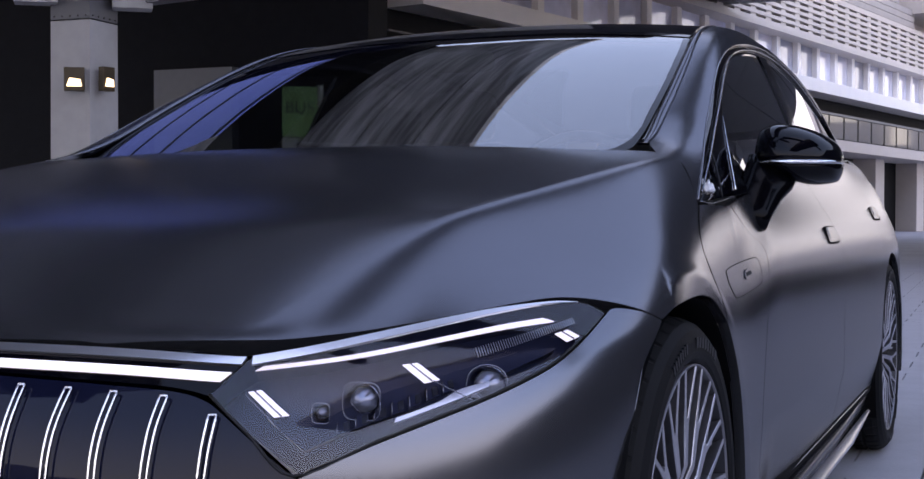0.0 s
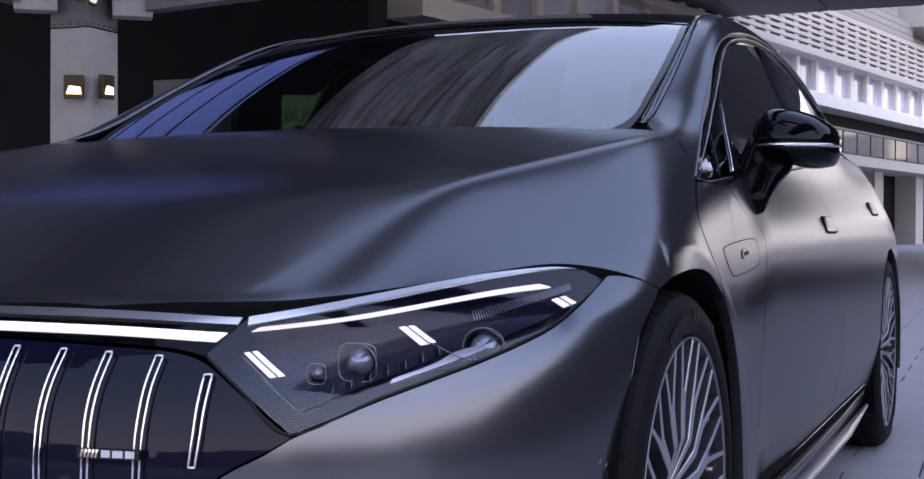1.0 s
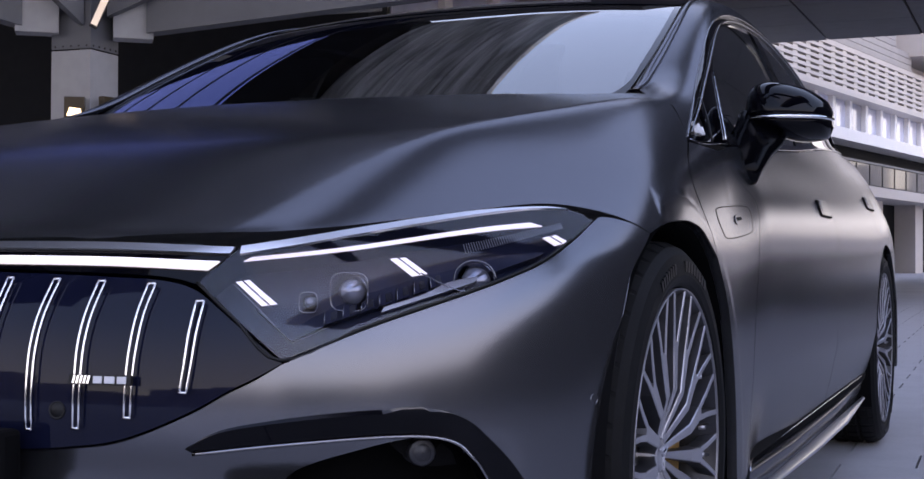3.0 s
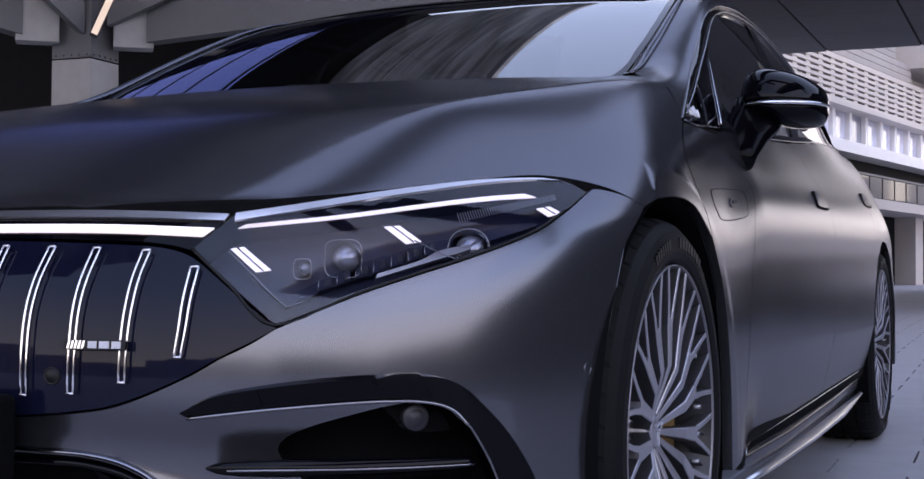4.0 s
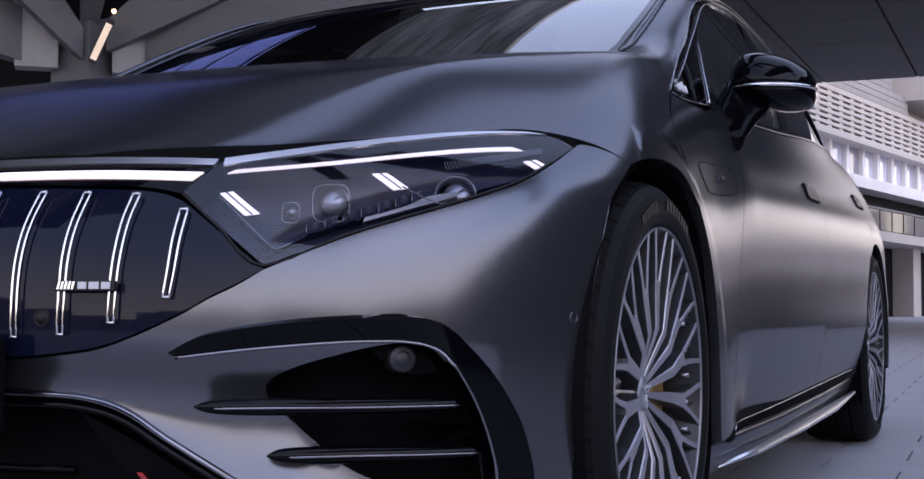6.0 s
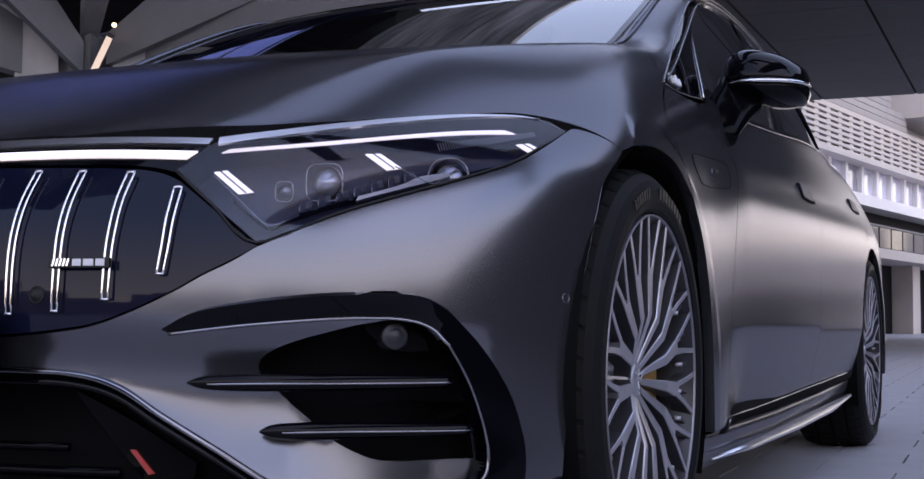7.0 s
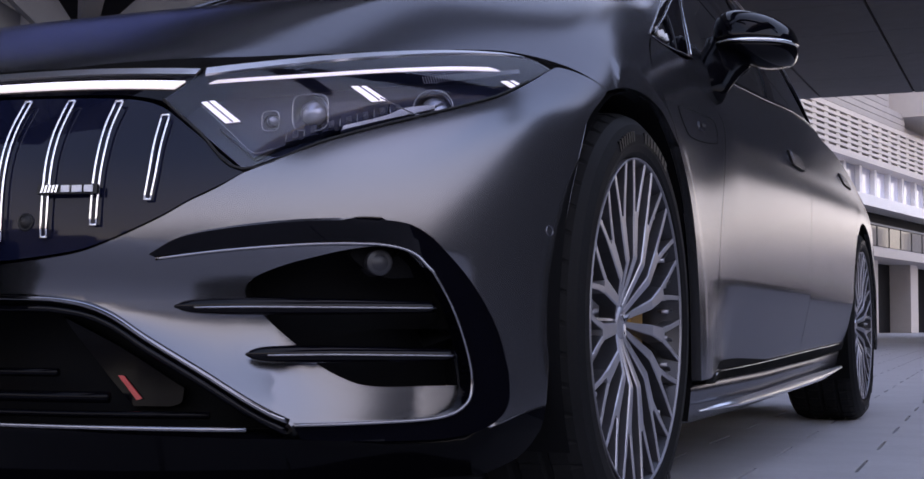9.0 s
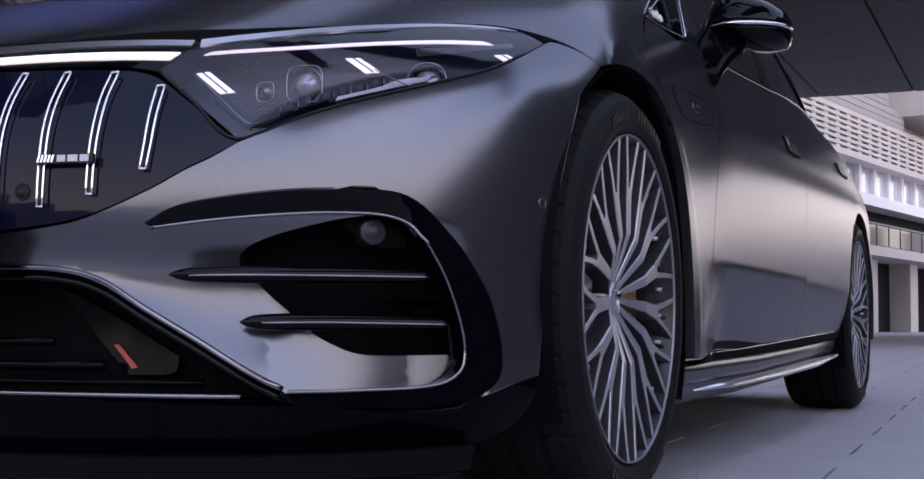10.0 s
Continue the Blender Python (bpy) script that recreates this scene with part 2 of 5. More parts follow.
# ---- ground and buildings ----
def ground_sheet():
    bm = bmesh.new()
    xs = [-1500, -60, -20, -6, 6, 20, 60, 1500]
    ys = [-1500, -60, -20, -6, 6, 20, 60, 1500]
    g = [[bm.verts.new((x, y, -.03)) for x in xs] for y in ys]
    for i in range(len(ys) - 1):
        for j in range(len(xs) - 1):
            bm.faces.new((g[i][j], g[i][j + 1], g[i + 1][j + 1], g[i + 1][j]))
    return tagged(part("ground", bm, JOINT), "dark bedding under the paving, reaching to the horizon", "ground", kind="structure")


def sheet(x0, y0, x1, y1, z):
    bm = bmesh.new()
    bm.faces.new([bm.verts.new(p) for p in ((x0, y0, z), (x1, y0, z), (x1, y1, z), (x0, y1, z))])
    return bm


ground_sheet()
FACE = Matrix.Translation((-5.8, 77.4, 0)) @ Matrix.Rotation(radians(90 - 10.9), 4, 'Z')  # x along the facade, -y towards the car


def facade_part(name, lo, hi, mat, parent, label="", bevel=0.0):
    return part(name, box(lo, hi, bevel, FACE), mat, parent, label)


hall = thing("office_building", "white office building with a perforated band and long window strip", "building")
facade_part("wall", (-47, 1.2, 0), (40, 12, 16), CLADDING, hall)
# near-black sheet, shade behind the louvres put into its colour
facade_part("recess_shade", (-47, .9, 9.3), (40, 1.19, 11.7), DARKWALL, hall)
for i in range(8):
    z = 9.42 + i * .29
    facade_part("louvre", (-47, .0, z - (.10 if i else .30)), (40, .5, z + (.06 if i < 7 else .16)), CLADDING, hall)
for i in range(45):
    s = -47 + i * 1.75
    facade_part("louvre_post", (s, .05, 9.2), (s + .62, .45, 11.6), CLADDING, hall)
for i in range(12):
    z = 11.65 + i * .35
    facade_part("cladding_board", (-47, .1, z + .03), (2.0 if z < 12.6 else -1.0, 1.19, z + .35), GREYBOARD, hall)
facade_part("upper_block", (1.5, -1.5, 12.5), (40, 1.2, 14.6), CLADDING, hall)
facade_part("ledge", (-47, -.4, 8.99), (40, 1.19, 9.15), CLADDING, hall)
for i in range(33):
    s = -47 + i * 2.6
    w = facade_part("window", (s, .55, 7.3), (s + 2.2, .65, 8.99), BGLASS, hall)
    facade_part("mullion", (s + 2.2, .3, 7.3), (s + 2.6, .9, 8.99), WHITEWALL, w)
facade_part("window_sill_band", (-47, -.5, 6.7), (40, 1.19, 7.29), WHITEWALL, hall)
# shade at the back of the balcony, as a near-black sheet
facade_part("balcony_back_shade", (-47, .8, 4.4), (40, 1.19, 6.7), DARKWALL, hall)
for i in range(41):
    s = -47 + i * 2.1
    facade_part("balcony_pane", (s, -1.0, 4.55), (s + 2.0, -.96, 5.6), DARKGLASS, hall)
    facade_part("balcony_post", (s + 2.02, -1.03, 4.4), (s + 2.06, -.95, 5.66), STEELDARK, hall)
for z in (4.95, 5.3, 6.05):
    facade_part("balcony_rail", (-47, .68, z), (40, .78, z + .06), STEEL, hall)
# strip coloured as the shadow under the louvres
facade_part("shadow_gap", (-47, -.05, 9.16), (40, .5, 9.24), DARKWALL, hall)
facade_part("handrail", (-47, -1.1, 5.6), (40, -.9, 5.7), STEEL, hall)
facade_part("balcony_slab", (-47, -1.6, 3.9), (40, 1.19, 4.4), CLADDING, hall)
# near-black sheet painted for the shade below the balcony slab
facade_part("ground_recess_shade", (-47, .9, 0), (40, 1.19, 3.9), DARKWALL, hall)
for i in range(11):
    s = -44.3 + i * 7.6
    facade_part("column", (s, -.3, 0), (s + 1.5, 1.0, 3.9), CLADDING, hall)

# dark panelled roof that bridges the forecourt
bm = bmesh.new()
for i in range(-9, 14):
    for j in range(20):
        x0, y0 = i * 3.6 + .8, 13 + j * 4.0
        # beyond y 50 only out-of-view panels, added to darken the doors' reflection
        if y0 < 17 and x0 > -1.5 or (x0 < -1.5 and y0 < 16) or (-5 < x0 < -1.5 and y0 < 20.5) or (y0 > 50 and x0 < 4) or y0 > 70:
            continue
        box((x0, y0, 9.6), (x0 + 3.52, y0 + 3.97, 9.7), 0, None, bm)
tagged(part("canopy", bm, SOFFIT), "dark grey panelled underside of a broad roof", "ceiling", kind="structure")
bm = box((-32, 16.6, 9.68), (-3.8, 53.2, 11.0))
box((-3.79, 20.8, 9.68), (-1.02, 53.2, 11.0), 0, None, bm)
box((-1.01, 16.9, 9.68), (52, 53.2, 11.0), 0, None, bm)
# unseen far bay, its edge set by where the doors should mirror dark
box((4.3, 53.21, 9.68), (52, 73, 11.0), 0, None, bm)
tagged(part("canopy_deck", bm, DARKWALL), "thick dark roof over the forecourt", "roof", kind="structure")
bm = bmesh.new()
for i in range(61):
    x0 = -32 + i * .47
    if -7.7 < x0 < -6.2:
        continue
    y1 = 8.3 if -14.5 < x0 < -7.5 else (16.5 if x0 < -9 else 12.4)
    box((x0, -8, 8.6 + .015 * (i * 7 % 5)), (x0 + .455, y1, 8.75), 0, None, bm)
tagged(part("canopy_low", bm, BOARDED), "boarded concrete underside of a lower roof", "ceiling", kind="structure")
bm = bmesh.new()
for lo, hi in (((-32.2, -8.2), (-14.05, 16.55)), ((-14.05, -8.2), (-7.6, 8.32)), ((-7.6, -8.2), (-4.9, 12.4))):
    box((*lo, 8.72), (*hi, 9.6), 0, None, bm)
tagged(part("canopy_low_deck", bm, DARKWALL), "thick lower roof edge", "roof", kind="structure")
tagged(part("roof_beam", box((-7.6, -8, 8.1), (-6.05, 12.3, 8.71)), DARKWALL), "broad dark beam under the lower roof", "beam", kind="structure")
glazing = thing("skylight", "blue-tinted glass skylight in the lower roof", "skylight", kind="structure")
for i in range(5):
    for j in range(6):
        x0, y0 = -14 + i * 1.28, 8.33 + j * 1.36
        pane = part("pane", sheet(x0, y0, x0 + 1.23, y0 + 1.36, 9.2), SKYGLASS, glazing)
        pane.visible_shadow = False
for i in range(6):
    part("glazing_bar", box((-14.05 + i * 1.28, 8.33, 9.17), (-14.0 + i * 1.28, 16.5, 9.24)), STEELDARK, glazing)
for lo, hi in (((4.75, -13), (5.65, 4)), ):
    tagged(part("roof_edge", box((*lo, 8.9), (*hi, 9.5)), TIMBER), "long brown timber edge of the side roof", "roof", kind="structure")
tagged(part("side_roof", box((5.66, -13, 9.0), (9.4, 4, 9.5)), DARKWALL), "dark side roof beside the forecourt", "roof", kind="structure")

# walls that close the place; those beside and behind the camera only shape reflections
# added dark wall, sloped to soften the dark edge mirrored in the bumper
bm = bmesh.new()
prof = [(-5.5, 0), (24, 0), (24, 6), (4.5, 6), (1.5, 3.4), (-5.5, .4)]
sides = [[bm.verts.new((x, y, z)) for y, z in prof] for x in (9, 11)]
bm.faces.new(sides[0][::-1])
bm.faces.new(sides[1])
for i in range(6):
    bm.faces.new((sides[0][i], sides[0][(i + 1) % 6], sides[1][(i + 1) % 6], sides[1][i]))
tagged(part("unseen_wall_east", bm, EASTWALL), "tall dark wall out of view, added to darken the bumper corner's reflection", "wall", kind="structure")
# added out of view, keeps the bumper's horizon reflection dark
tagged(part("unseen_wall_south_east", box((22, -62, 0), (160, -60, 8), 0), DARKWALL), "low dark block out of view, added to darken the bumper's low reflection", "wall", kind="structure")
bm = bmesh.new()
skyline = random.Random(4)
x0 = -160.0
while x0 < 21:
    w = skyline.uniform(4, 13)
    box((x0, -62 - skyline.uniform(0, 6), 0), (min(x0 + w * .96, 21.9), -57, skyline.uniform(3, 12)), 0, None, bm)
    x0 += w
tagged(part("wall_south", bm, BRICKY), "uneven row of brown buildings across the road", "wall", kind="structure")
bm = bmesh.new()
far_rows = ((-8, 9, 10), (9.3, 15, 13), (15.3, 21, 9), (21.3, 25, 13), (25.3, 33, 11), (33.3, 37, 9), (37.3, 46, 12), (46.3, 140, 10))
for x0, x1, h in far_rows:
    box((x0, 150, 0), (x1, 154, h), 0, None, bm)
far_glass = bmesh.new()
for i, (x0, x1, h) in enumerate(far_rows[:7]):
    for k in range(int((x1 - x0) / 2)):
        for z in range(2, h - 3, 4):
            box((x0 + .5 + k * 2, 149.9, z), (x0 + 1.5 + k * 2, 149.99, z + 2.2), 0, None, far_glass)
tagged(part("window_far", far_glass, DARKGLASS), "small dark windows of the far buildings", "windows", kind="structure")
# unseen dark blocks, added for the dark band mirrored in the front door
low = bmesh.new()
for i in range(9):
    box((3.4 + i * 1.3, 18, 0), (4.69 + i * 1.3, 18.4, 1.05 + .16 * math.sin(i * 2.3)), .02, None, low)
tagged(part("unseen_wall_low", low, DARKWALL), "low dark block of uneven height, unseen, added for the dark band reflected in the doors", "wall", kind="structure")
# another unseen block, darkens the horizon that the car mirrors
tagged(part("unseen_wall_far_east", box((60, -50, 0), (62, 12, 8)), DARKWALL), "dark block far off and out of view, added to darken low reflections", "wall", kind="structure")
tagged(part("wall_far", bm, WARMSTONE), "long uneven row of pale warm buildings far behind the car", "wall", kind="structure")
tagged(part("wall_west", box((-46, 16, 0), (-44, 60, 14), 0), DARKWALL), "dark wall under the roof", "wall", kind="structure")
tagged(part("wall_pale", box((-18.9, 25.4, 0), (-16.6, 25.7, 4.5)), STEEL), "pale wall panel under the dark roof", "wall", kind="structure")
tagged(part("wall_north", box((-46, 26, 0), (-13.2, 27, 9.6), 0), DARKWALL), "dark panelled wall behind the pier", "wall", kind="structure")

# pier with two lamps and branching girders
PIER = Vector((-11.1, 13.2, 0))
FACING = Matrix.Translation(PIER) @ Matrix.Rotation(radians(39), 4, 'Z')  # -y towards the camera
pier = thing("pier", "pale six-sided concrete pier carrying branching steel girders", "pier", PIER)
bm = lathe([(0, .475), (3.64, .465), (3.64, .0005)], 4, "z")
bmesh.ops.transform(bm, matrix=FACING @ Matrix.Rotation(radians(9), 4, 'Z'), verts=bm.verts)
part("shaft", bm, CONCRETE, pier)
bm = lathe([(3.66, .466), (4.55, .47), (4.55, .0005)], 4, "z")
bmesh.ops.transform(bm, matrix=FACING @ Matrix.Rotation(radians(9), 4, 'Z'), verts=bm.verts)
part("steel_cap", bm, STEEL, pier, "bolted grey steel cap")
CORNERS = [Vector((.467 * math.cos(radians(a)), .467 * math.sin(radians(a)), 3.70)) for a in (-171, -81, 9)]
for a, b in zip(CORNERS, CORNERS[1:]):
    for i in range(5):
        bm = lathe([(-.01, .014), (.008, .014), (.012, .009), (.012, .0005)], 8, "z")
        way = (b - a).cross(Vector((0, 0, 1))).normalized()
        bmesh.ops.transform(bm, matrix=FACING @ Matrix.Translation(a.lerp(b, .1 + .2 * i)) @ way.to_track_quat("Z", "Y").to_matrix().to_4x4(), verts=bm.verts)
        part("bolt", bm, STEELDARK, pier)
for lo, hi in (((-.95, -.32, 3.87), (-.36, .05, 4.95)), ((.38, -.32, 3.84), (.94, .05, 4.42))):
    part("girder_block", box(lo, hi, .01, FACING), CONCRETE, pier, "pale steel block between pier and girder")


def girder(x0, y0, z0, x1, y1, z1, d0, d1, w, name="girder"):
    """A tapered box beam with dark flanges, from the cap to the roof."""
    a, b = Vector((x0, y0, z0)), Vector((x1, y1, z1))
    s = (b - a).cross(Vector((0, 0, 1))).normalized() * w / 2
    bm = bmesh.new()
    v = [bm.verts.new(FACING @ p) for e, d in ((a, d0), (b, d1)) for p in (e - s, e + s, e + s + Vector((0, 0, d)), e - s + Vector((0, 0, d)))]
    for f in ((0, 1, 2, 3), (4, 7, 6, 5), (0, 4, 5, 1), (1, 5, 6, 2), (2, 6, 7, 3), (3, 7, 4, 0)):
        bm.faces.new([v[i] for i in f])
    g = part(name, bm, STEEL, pier, "tapered grey box girder")
    for k, d in ((0, -.06), (1, 0)):
        bm = bmesh.new()
        up = [Vector((0, 0, (d0, d1)[i] * k + d)) for i in (0, 1)]
        v = [bm.verts.new(FACING @ p) for e, u in ((a, up[0]), (b, up[1])) for p in (e - s * 1.5 + u, e + s * 1.5 + u, e + s * 1.5 + u + Vector((0, 0, .06)), e - s * 1.5 + u + Vector((0, 0, .06)))]
        for f in ((0, 1, 2, 3), (4, 7, 6, 5), (0, 4, 5, 1), (1, 5, 6, 2), (2, 6, 7, 3), (3, 7, 4, 0)):
            bm.faces.new([v[i] for i in f])
        part("flange", bm, STEELDARK, g)


girder(.9, -.25, 3.92, 6.5, -3.0, 4.5, .75, 2.6, .30)
girder(-.9, -.2, 3.95, -6.0, -2.0, 5.0, .75, 2.6, .30)
girder(-.05, -.36, 3.98, -2.3, -1.3, 5.95, .45, 1.7, .16)
girder(.32, -.36, 4.12, 3.0, -1.3, 5.35, .45, 1.7, .16)
girder(.2, .3, 4.1, 5.5, 6.0, 5.6, .6, 2.0, .30)
girder(-.2, .3, 4.1, -4.5, 6.0, 5.6, .6, 2.0, .30)
girder(.05, -.35, 4.5, .5, -2.6, 6.0, .5, 1.2, .26)
for k, dx in enumerate((-.25, .245)):
    m = FACING @ Matrix.Rotation(radians(-4 if k == 0 else 42), 4, 'Z') @ Matrix.Translation((-.10 if k == 0 else -.07, -.53, 2.79 if k == 0 else 2.81))
    w, h = (.138, .165) if k == 0 else (.105, .17)
    fixture = part("wall_lamp", box((-w, -.05, -h), (w, .06, h), .01, m), BRASSY, None, "")
    tagged(fixture, "lit square wall lamp recessed in the pale pier", "lamp", "pier lamps")
    part("lamp_recess", box((-w * .78, -.055, -h * .1), (w * .78, -.045, h * .55), 0, m), BRASSY, fixture)
    bm = bmesh.new()
    v = [bm.verts.new(m @ Vector((x, y, z))) for y in (-.062, -.045) for x, z in ((-w * .75, -h * .62), (w * .75, -h * .62), (w * .62, -h * .02), (-w * .45, h * .08))]
    for f in ((0, 1, 2, 3), (0, 4, 5, 1), (1, 5, 6, 2), (2, 6, 7, 3), (3, 7, 4, 0)):
        bm.faces.new([v[n] for n in f])
    part("lamp_panel", bm, WARMLAMP, fixture, "glowing warm panel")
tube_m = FACING @ Matrix.Translation((.10, -.62, 3.92)) @ Matrix.Rotation(radians(24), 4, 'Y') @ Matrix.Rotation(radians(16), 4, 'X')
strip_lamp = part("strip_lamp", box((-.055, -.07, 0), (.055, .05, .66), .01, tube_m), STEELDARK)
tagged(strip_lamp, "long slanting strip lamp fixed to the girder", "lamp")
part("diffuser", box((-.046, -.085, .05), (.046, -.06, .60), .005, tube_m), WHITELAMP, strip_lamp, "pale diffuser")
bm = lathe([(-.035, .0005), (-.025, .025), (0, .035), (.025, .025), (.035, .0005)], 16, "z")
bmesh.ops.transform(bm, matrix=FACING @ Matrix.Translation((.385, -.80, 4.62)), verts=bm.verts)
bulb = part("spot_lamp", bm, WARMLAMP, None, "", True)
tagged(bulb, "small bright spot lamp under the girders", "lamp")

# bus stop sign behind the car
STOP = Matrix.Translation((-8.25, 14.2, 0)) @ Matrix.Rotation(radians(31), 4, 'Z')
stop = part("bus_stop_sign", box((.34, -.04, 0), (.42, .04, 2.75), .005, STOP), CONCRETE)
tagged(stop, "pale bus stop post with a green sign panel", "sign")
part("sign_panel", box((-.16, -.02, 2.02), (.33, .02, 2.72), 0, STOP), GREENSIGN, stop, "green panel")
part("timetable_panel", box((-.16, -.02, 1.2), (.33, .02, 2.0), 0, STOP), CONCRETE, stop)
words("BUS", .24, STOP @ Matrix.Translation((0.085, -.025, 2.42)) @ Matrix.Rotation(radians(90), 4, 'X'), BLACKINK, "sign_text", stop)


# ---- the car: one smooth skin, from which every panel is cut ----
def spline(xs, ys):
    """Natural cubic through the points, straight on beyond the ends."""
    xs, ys = np.array(xs, float), np.array(ys, float)
    n = len(xs)
    h = np.diff(xs)
    a = np.eye(n)
    r = np.zeros(n)
    for i in range(1, n - 1):
        a[i, i - 1:i + 2] = h[i - 1], 2 * (h[i - 1] + h[i]), h[i]
        r[i] = 6 * ((ys[i + 1] - ys[i]) / h[i] - (ys[i] - ys[i - 1]) / h[i - 1])
    m = np.linalg.solve(a, r)
    s0 = (ys[1] - ys[0]) / h[0] - h[0] * m[1] / 6
    s1 = (ys[-1] - ys[-2]) / h[-1] + h[-1] * m[-2] / 6

    def f(x):
        x = np.asarray(x, float)
        c = np.clip(x, xs[0], xs[-1])
        i = np.clip(np.searchsorted(xs, c) - 1, 0, n - 2)
        p, q = xs[i + 1] - c, c - xs[i]
        v = (m[i] * p ** 3 + m[i + 1] * q ** 3) / (6 * h[i]) + (ys[i] / h[i] - m[i] * h[i] / 6) * p + (ys[i + 1] / h[i] - m[i + 1] * h[i] / 6) * q
        return v + np.where(x < xs[0], (x - xs[0]) * s0, 0) + np.where(x > xs[-1], (x - xs[-1]) * s1, 0)
    return f

def smax(a, b, k):
    h = np.clip(k - np.abs(a - b), 0, None) / k
    return np.maximum(a, b) + h * h * h * k / 6
def smin(a, b, k):
    return -smax(-a, -b, k)

# plan and profile of the car, x across from the middle, y back from the front axle
nose_length = spline([.10, .20, .30, .40, .50, .58, .65, .70, .74, .78], [0.853, 0.856, 0.848, 0.848, 0.851, 0.842, 0.820, 0.797, 0.766, 0.696])
side_width = spline([-.4, 0, .35, .7, 1.3, 2.2, 3.2, 3.8, 4.4], [0.985, 0.975, 0.962, 0.955, 0.956, 0.960, 0.963, 0.930, 0.796])
side_upper = spline([.10, .46, .60, .75, .85, .93, 1.0, 1.1], [-0.006, 0.000, 0.004, 0.016, 0.041, 0.071, 0.103, 0.162])
door_upper = spline([.10, .46, .60, .70, .76, .82, .88, .94, 1.0, 1.1], [-.004, 0, .001, .0025, .006, .016, .036, .063, .092, .15])
side_lower = spline([.10, .20, .30, .46, .60], [.10, .065, .035, 0, -.035])
hood_mid = spline([-.90, -.78, -.70, -.60, -.45, -.25, 0, .36, .7, 1.2], [0.628, 0.736, 0.787, 0.834, 0.890, 0.949, 1.004, 1.068, 1.093, 1.109])
crease_x = spline([-.75, -.5, -.2, .1, .4], [.47, .563, .67, .76, .83])

BULGE = [2.833, 2.673, .0184, .475]
CABIN = [.348, .1755, .0348]
def low_body(x, y, z):
    ax = np.abs(x)
    creased = np.clip((y - .45) / .4, 0, 1)
    creased = creased * creased * (3 - 2 * creased)
    up, lo = side_upper(z), side_lower(z)
    inset = up * (1 - creased) + np.maximum(door_upper(z), lo) * creased
    w = np.maximum(side_width(y) - inset, .3)
    b = np.clip(.05 - y, 0, None) / np.maximum(nose_length(z) + .05, .35)
    r = ((ax / w) ** BULGE[0] + b ** BULGE[1] + 1e-9) ** (2 / (BULGE[0] + BULGE[1]))
    belt = (r - 1) * .93
    d = np.clip(ax - crease_x(y), 0, None)
    top = hood_mid(y) - BULGE[2] * (ax / .7) ** 2.2 - BULGE[3] * d * d / (d + .035)
    return smax(belt, (z - top) * .9, .10)

roof_mid = spline([.0, .2, .38, .65, .95, 1.25, 1.5, 1.9, 2.5, 3.2, 3.9, 4.3], [0.835, 0.960, 1.054, 1.185, 1.320, 1.432, 1.485, 1.512, 1.490, 1.389, 1.174, 0.999])
glass_width = spline([.2, .5, .9, 1.4, 2.0, 2.8, 3.5, 4.2], [0.859, 0.889, 0.907, 0.913, 0.910, 0.880, 0.794, 0.607])
def waist(y, z):
    """How far the side windows draw in at the belt, behind the front pillar."""
    a = np.clip((y - .55) / .4, 0, 1)
    return .012 * a * a * (3 - 2 * a) * np.exp(-((z - .96) / .08) ** 2)


def green(x, y, z):
    ax = np.abs(x)
    top = roof_mid(y) - CABIN[2] * (ax / .65) ** 2.4
    side = ax - (glass_width(y) - CABIN[0] * np.clip(z - .95, -.3, None) - CABIN[1] * np.clip(z - .95, 0, None) ** 2 - waist(y, z))
    s = np.clip((y - .5) / .4, 0, 1)
    return smax(smax((z - top) * .85, side * .9, .07), .86 + .04 * s - z, .2 + .1 * s)

def pane_skin(x, y, z):
    ax = np.abs(x)
    side = ax - (glass_width(y) - CABIN[0] * np.clip(z - .95, -.3, None) - CABIN[1] * np.clip(z - .95, 0, None) ** 2 - waist(y, z))
    return smax((z - roof_mid(y) + CABIN[2] * (ax / .65) ** 2.4) * .85, side * .9, .07)

def body(x, y, z):
    k = np.clip((np.abs(x) - .58) / .2, 0, 1)
    a = np.clip((y - .6) / .4, 0, 1)
    shell = smin(low_body(x, y, z), green(x, y, z), .012 + (.09 - .045 * a) * k * k * (3 - 2 * k))
    for axle in (0, 3.21):  # flared lips round the wheels
        r = np.sqrt((y - axle) ** 2 + (z - .372) ** 2)
        lip = smax(np.abs(x) - (.957 - .06 * np.clip(z - .55, 0, None)), (r - .447 + np.clip(axle - .1 - y, 0, None)) * .6, .012)
        shell = smin(shell, lip, .022)
    return shell
def grad(f, p, e=1e-4):
    p = np.asarray(p, float)
    g = np.stack([f(*(p + e * d).T) - f(*(p - e * d).T) for d in np.eye(3)], -1)
    return g / np.linalg.norm(g, axis=-1, keepdims=True)
def out(f, base, way, near, far):
    """Where rays from inside the body leave it."""
    a, b = np.full(len(base), float(near)), np.full(len(base), float(far))
    for _ in range(40):
        c = (a + b) / 2
        v = f(*(base + c[:, None] * way).T) < 0
        a, b = np.where(v, c, a), np.where(v, b, c)
    return base + a[:, None] * way
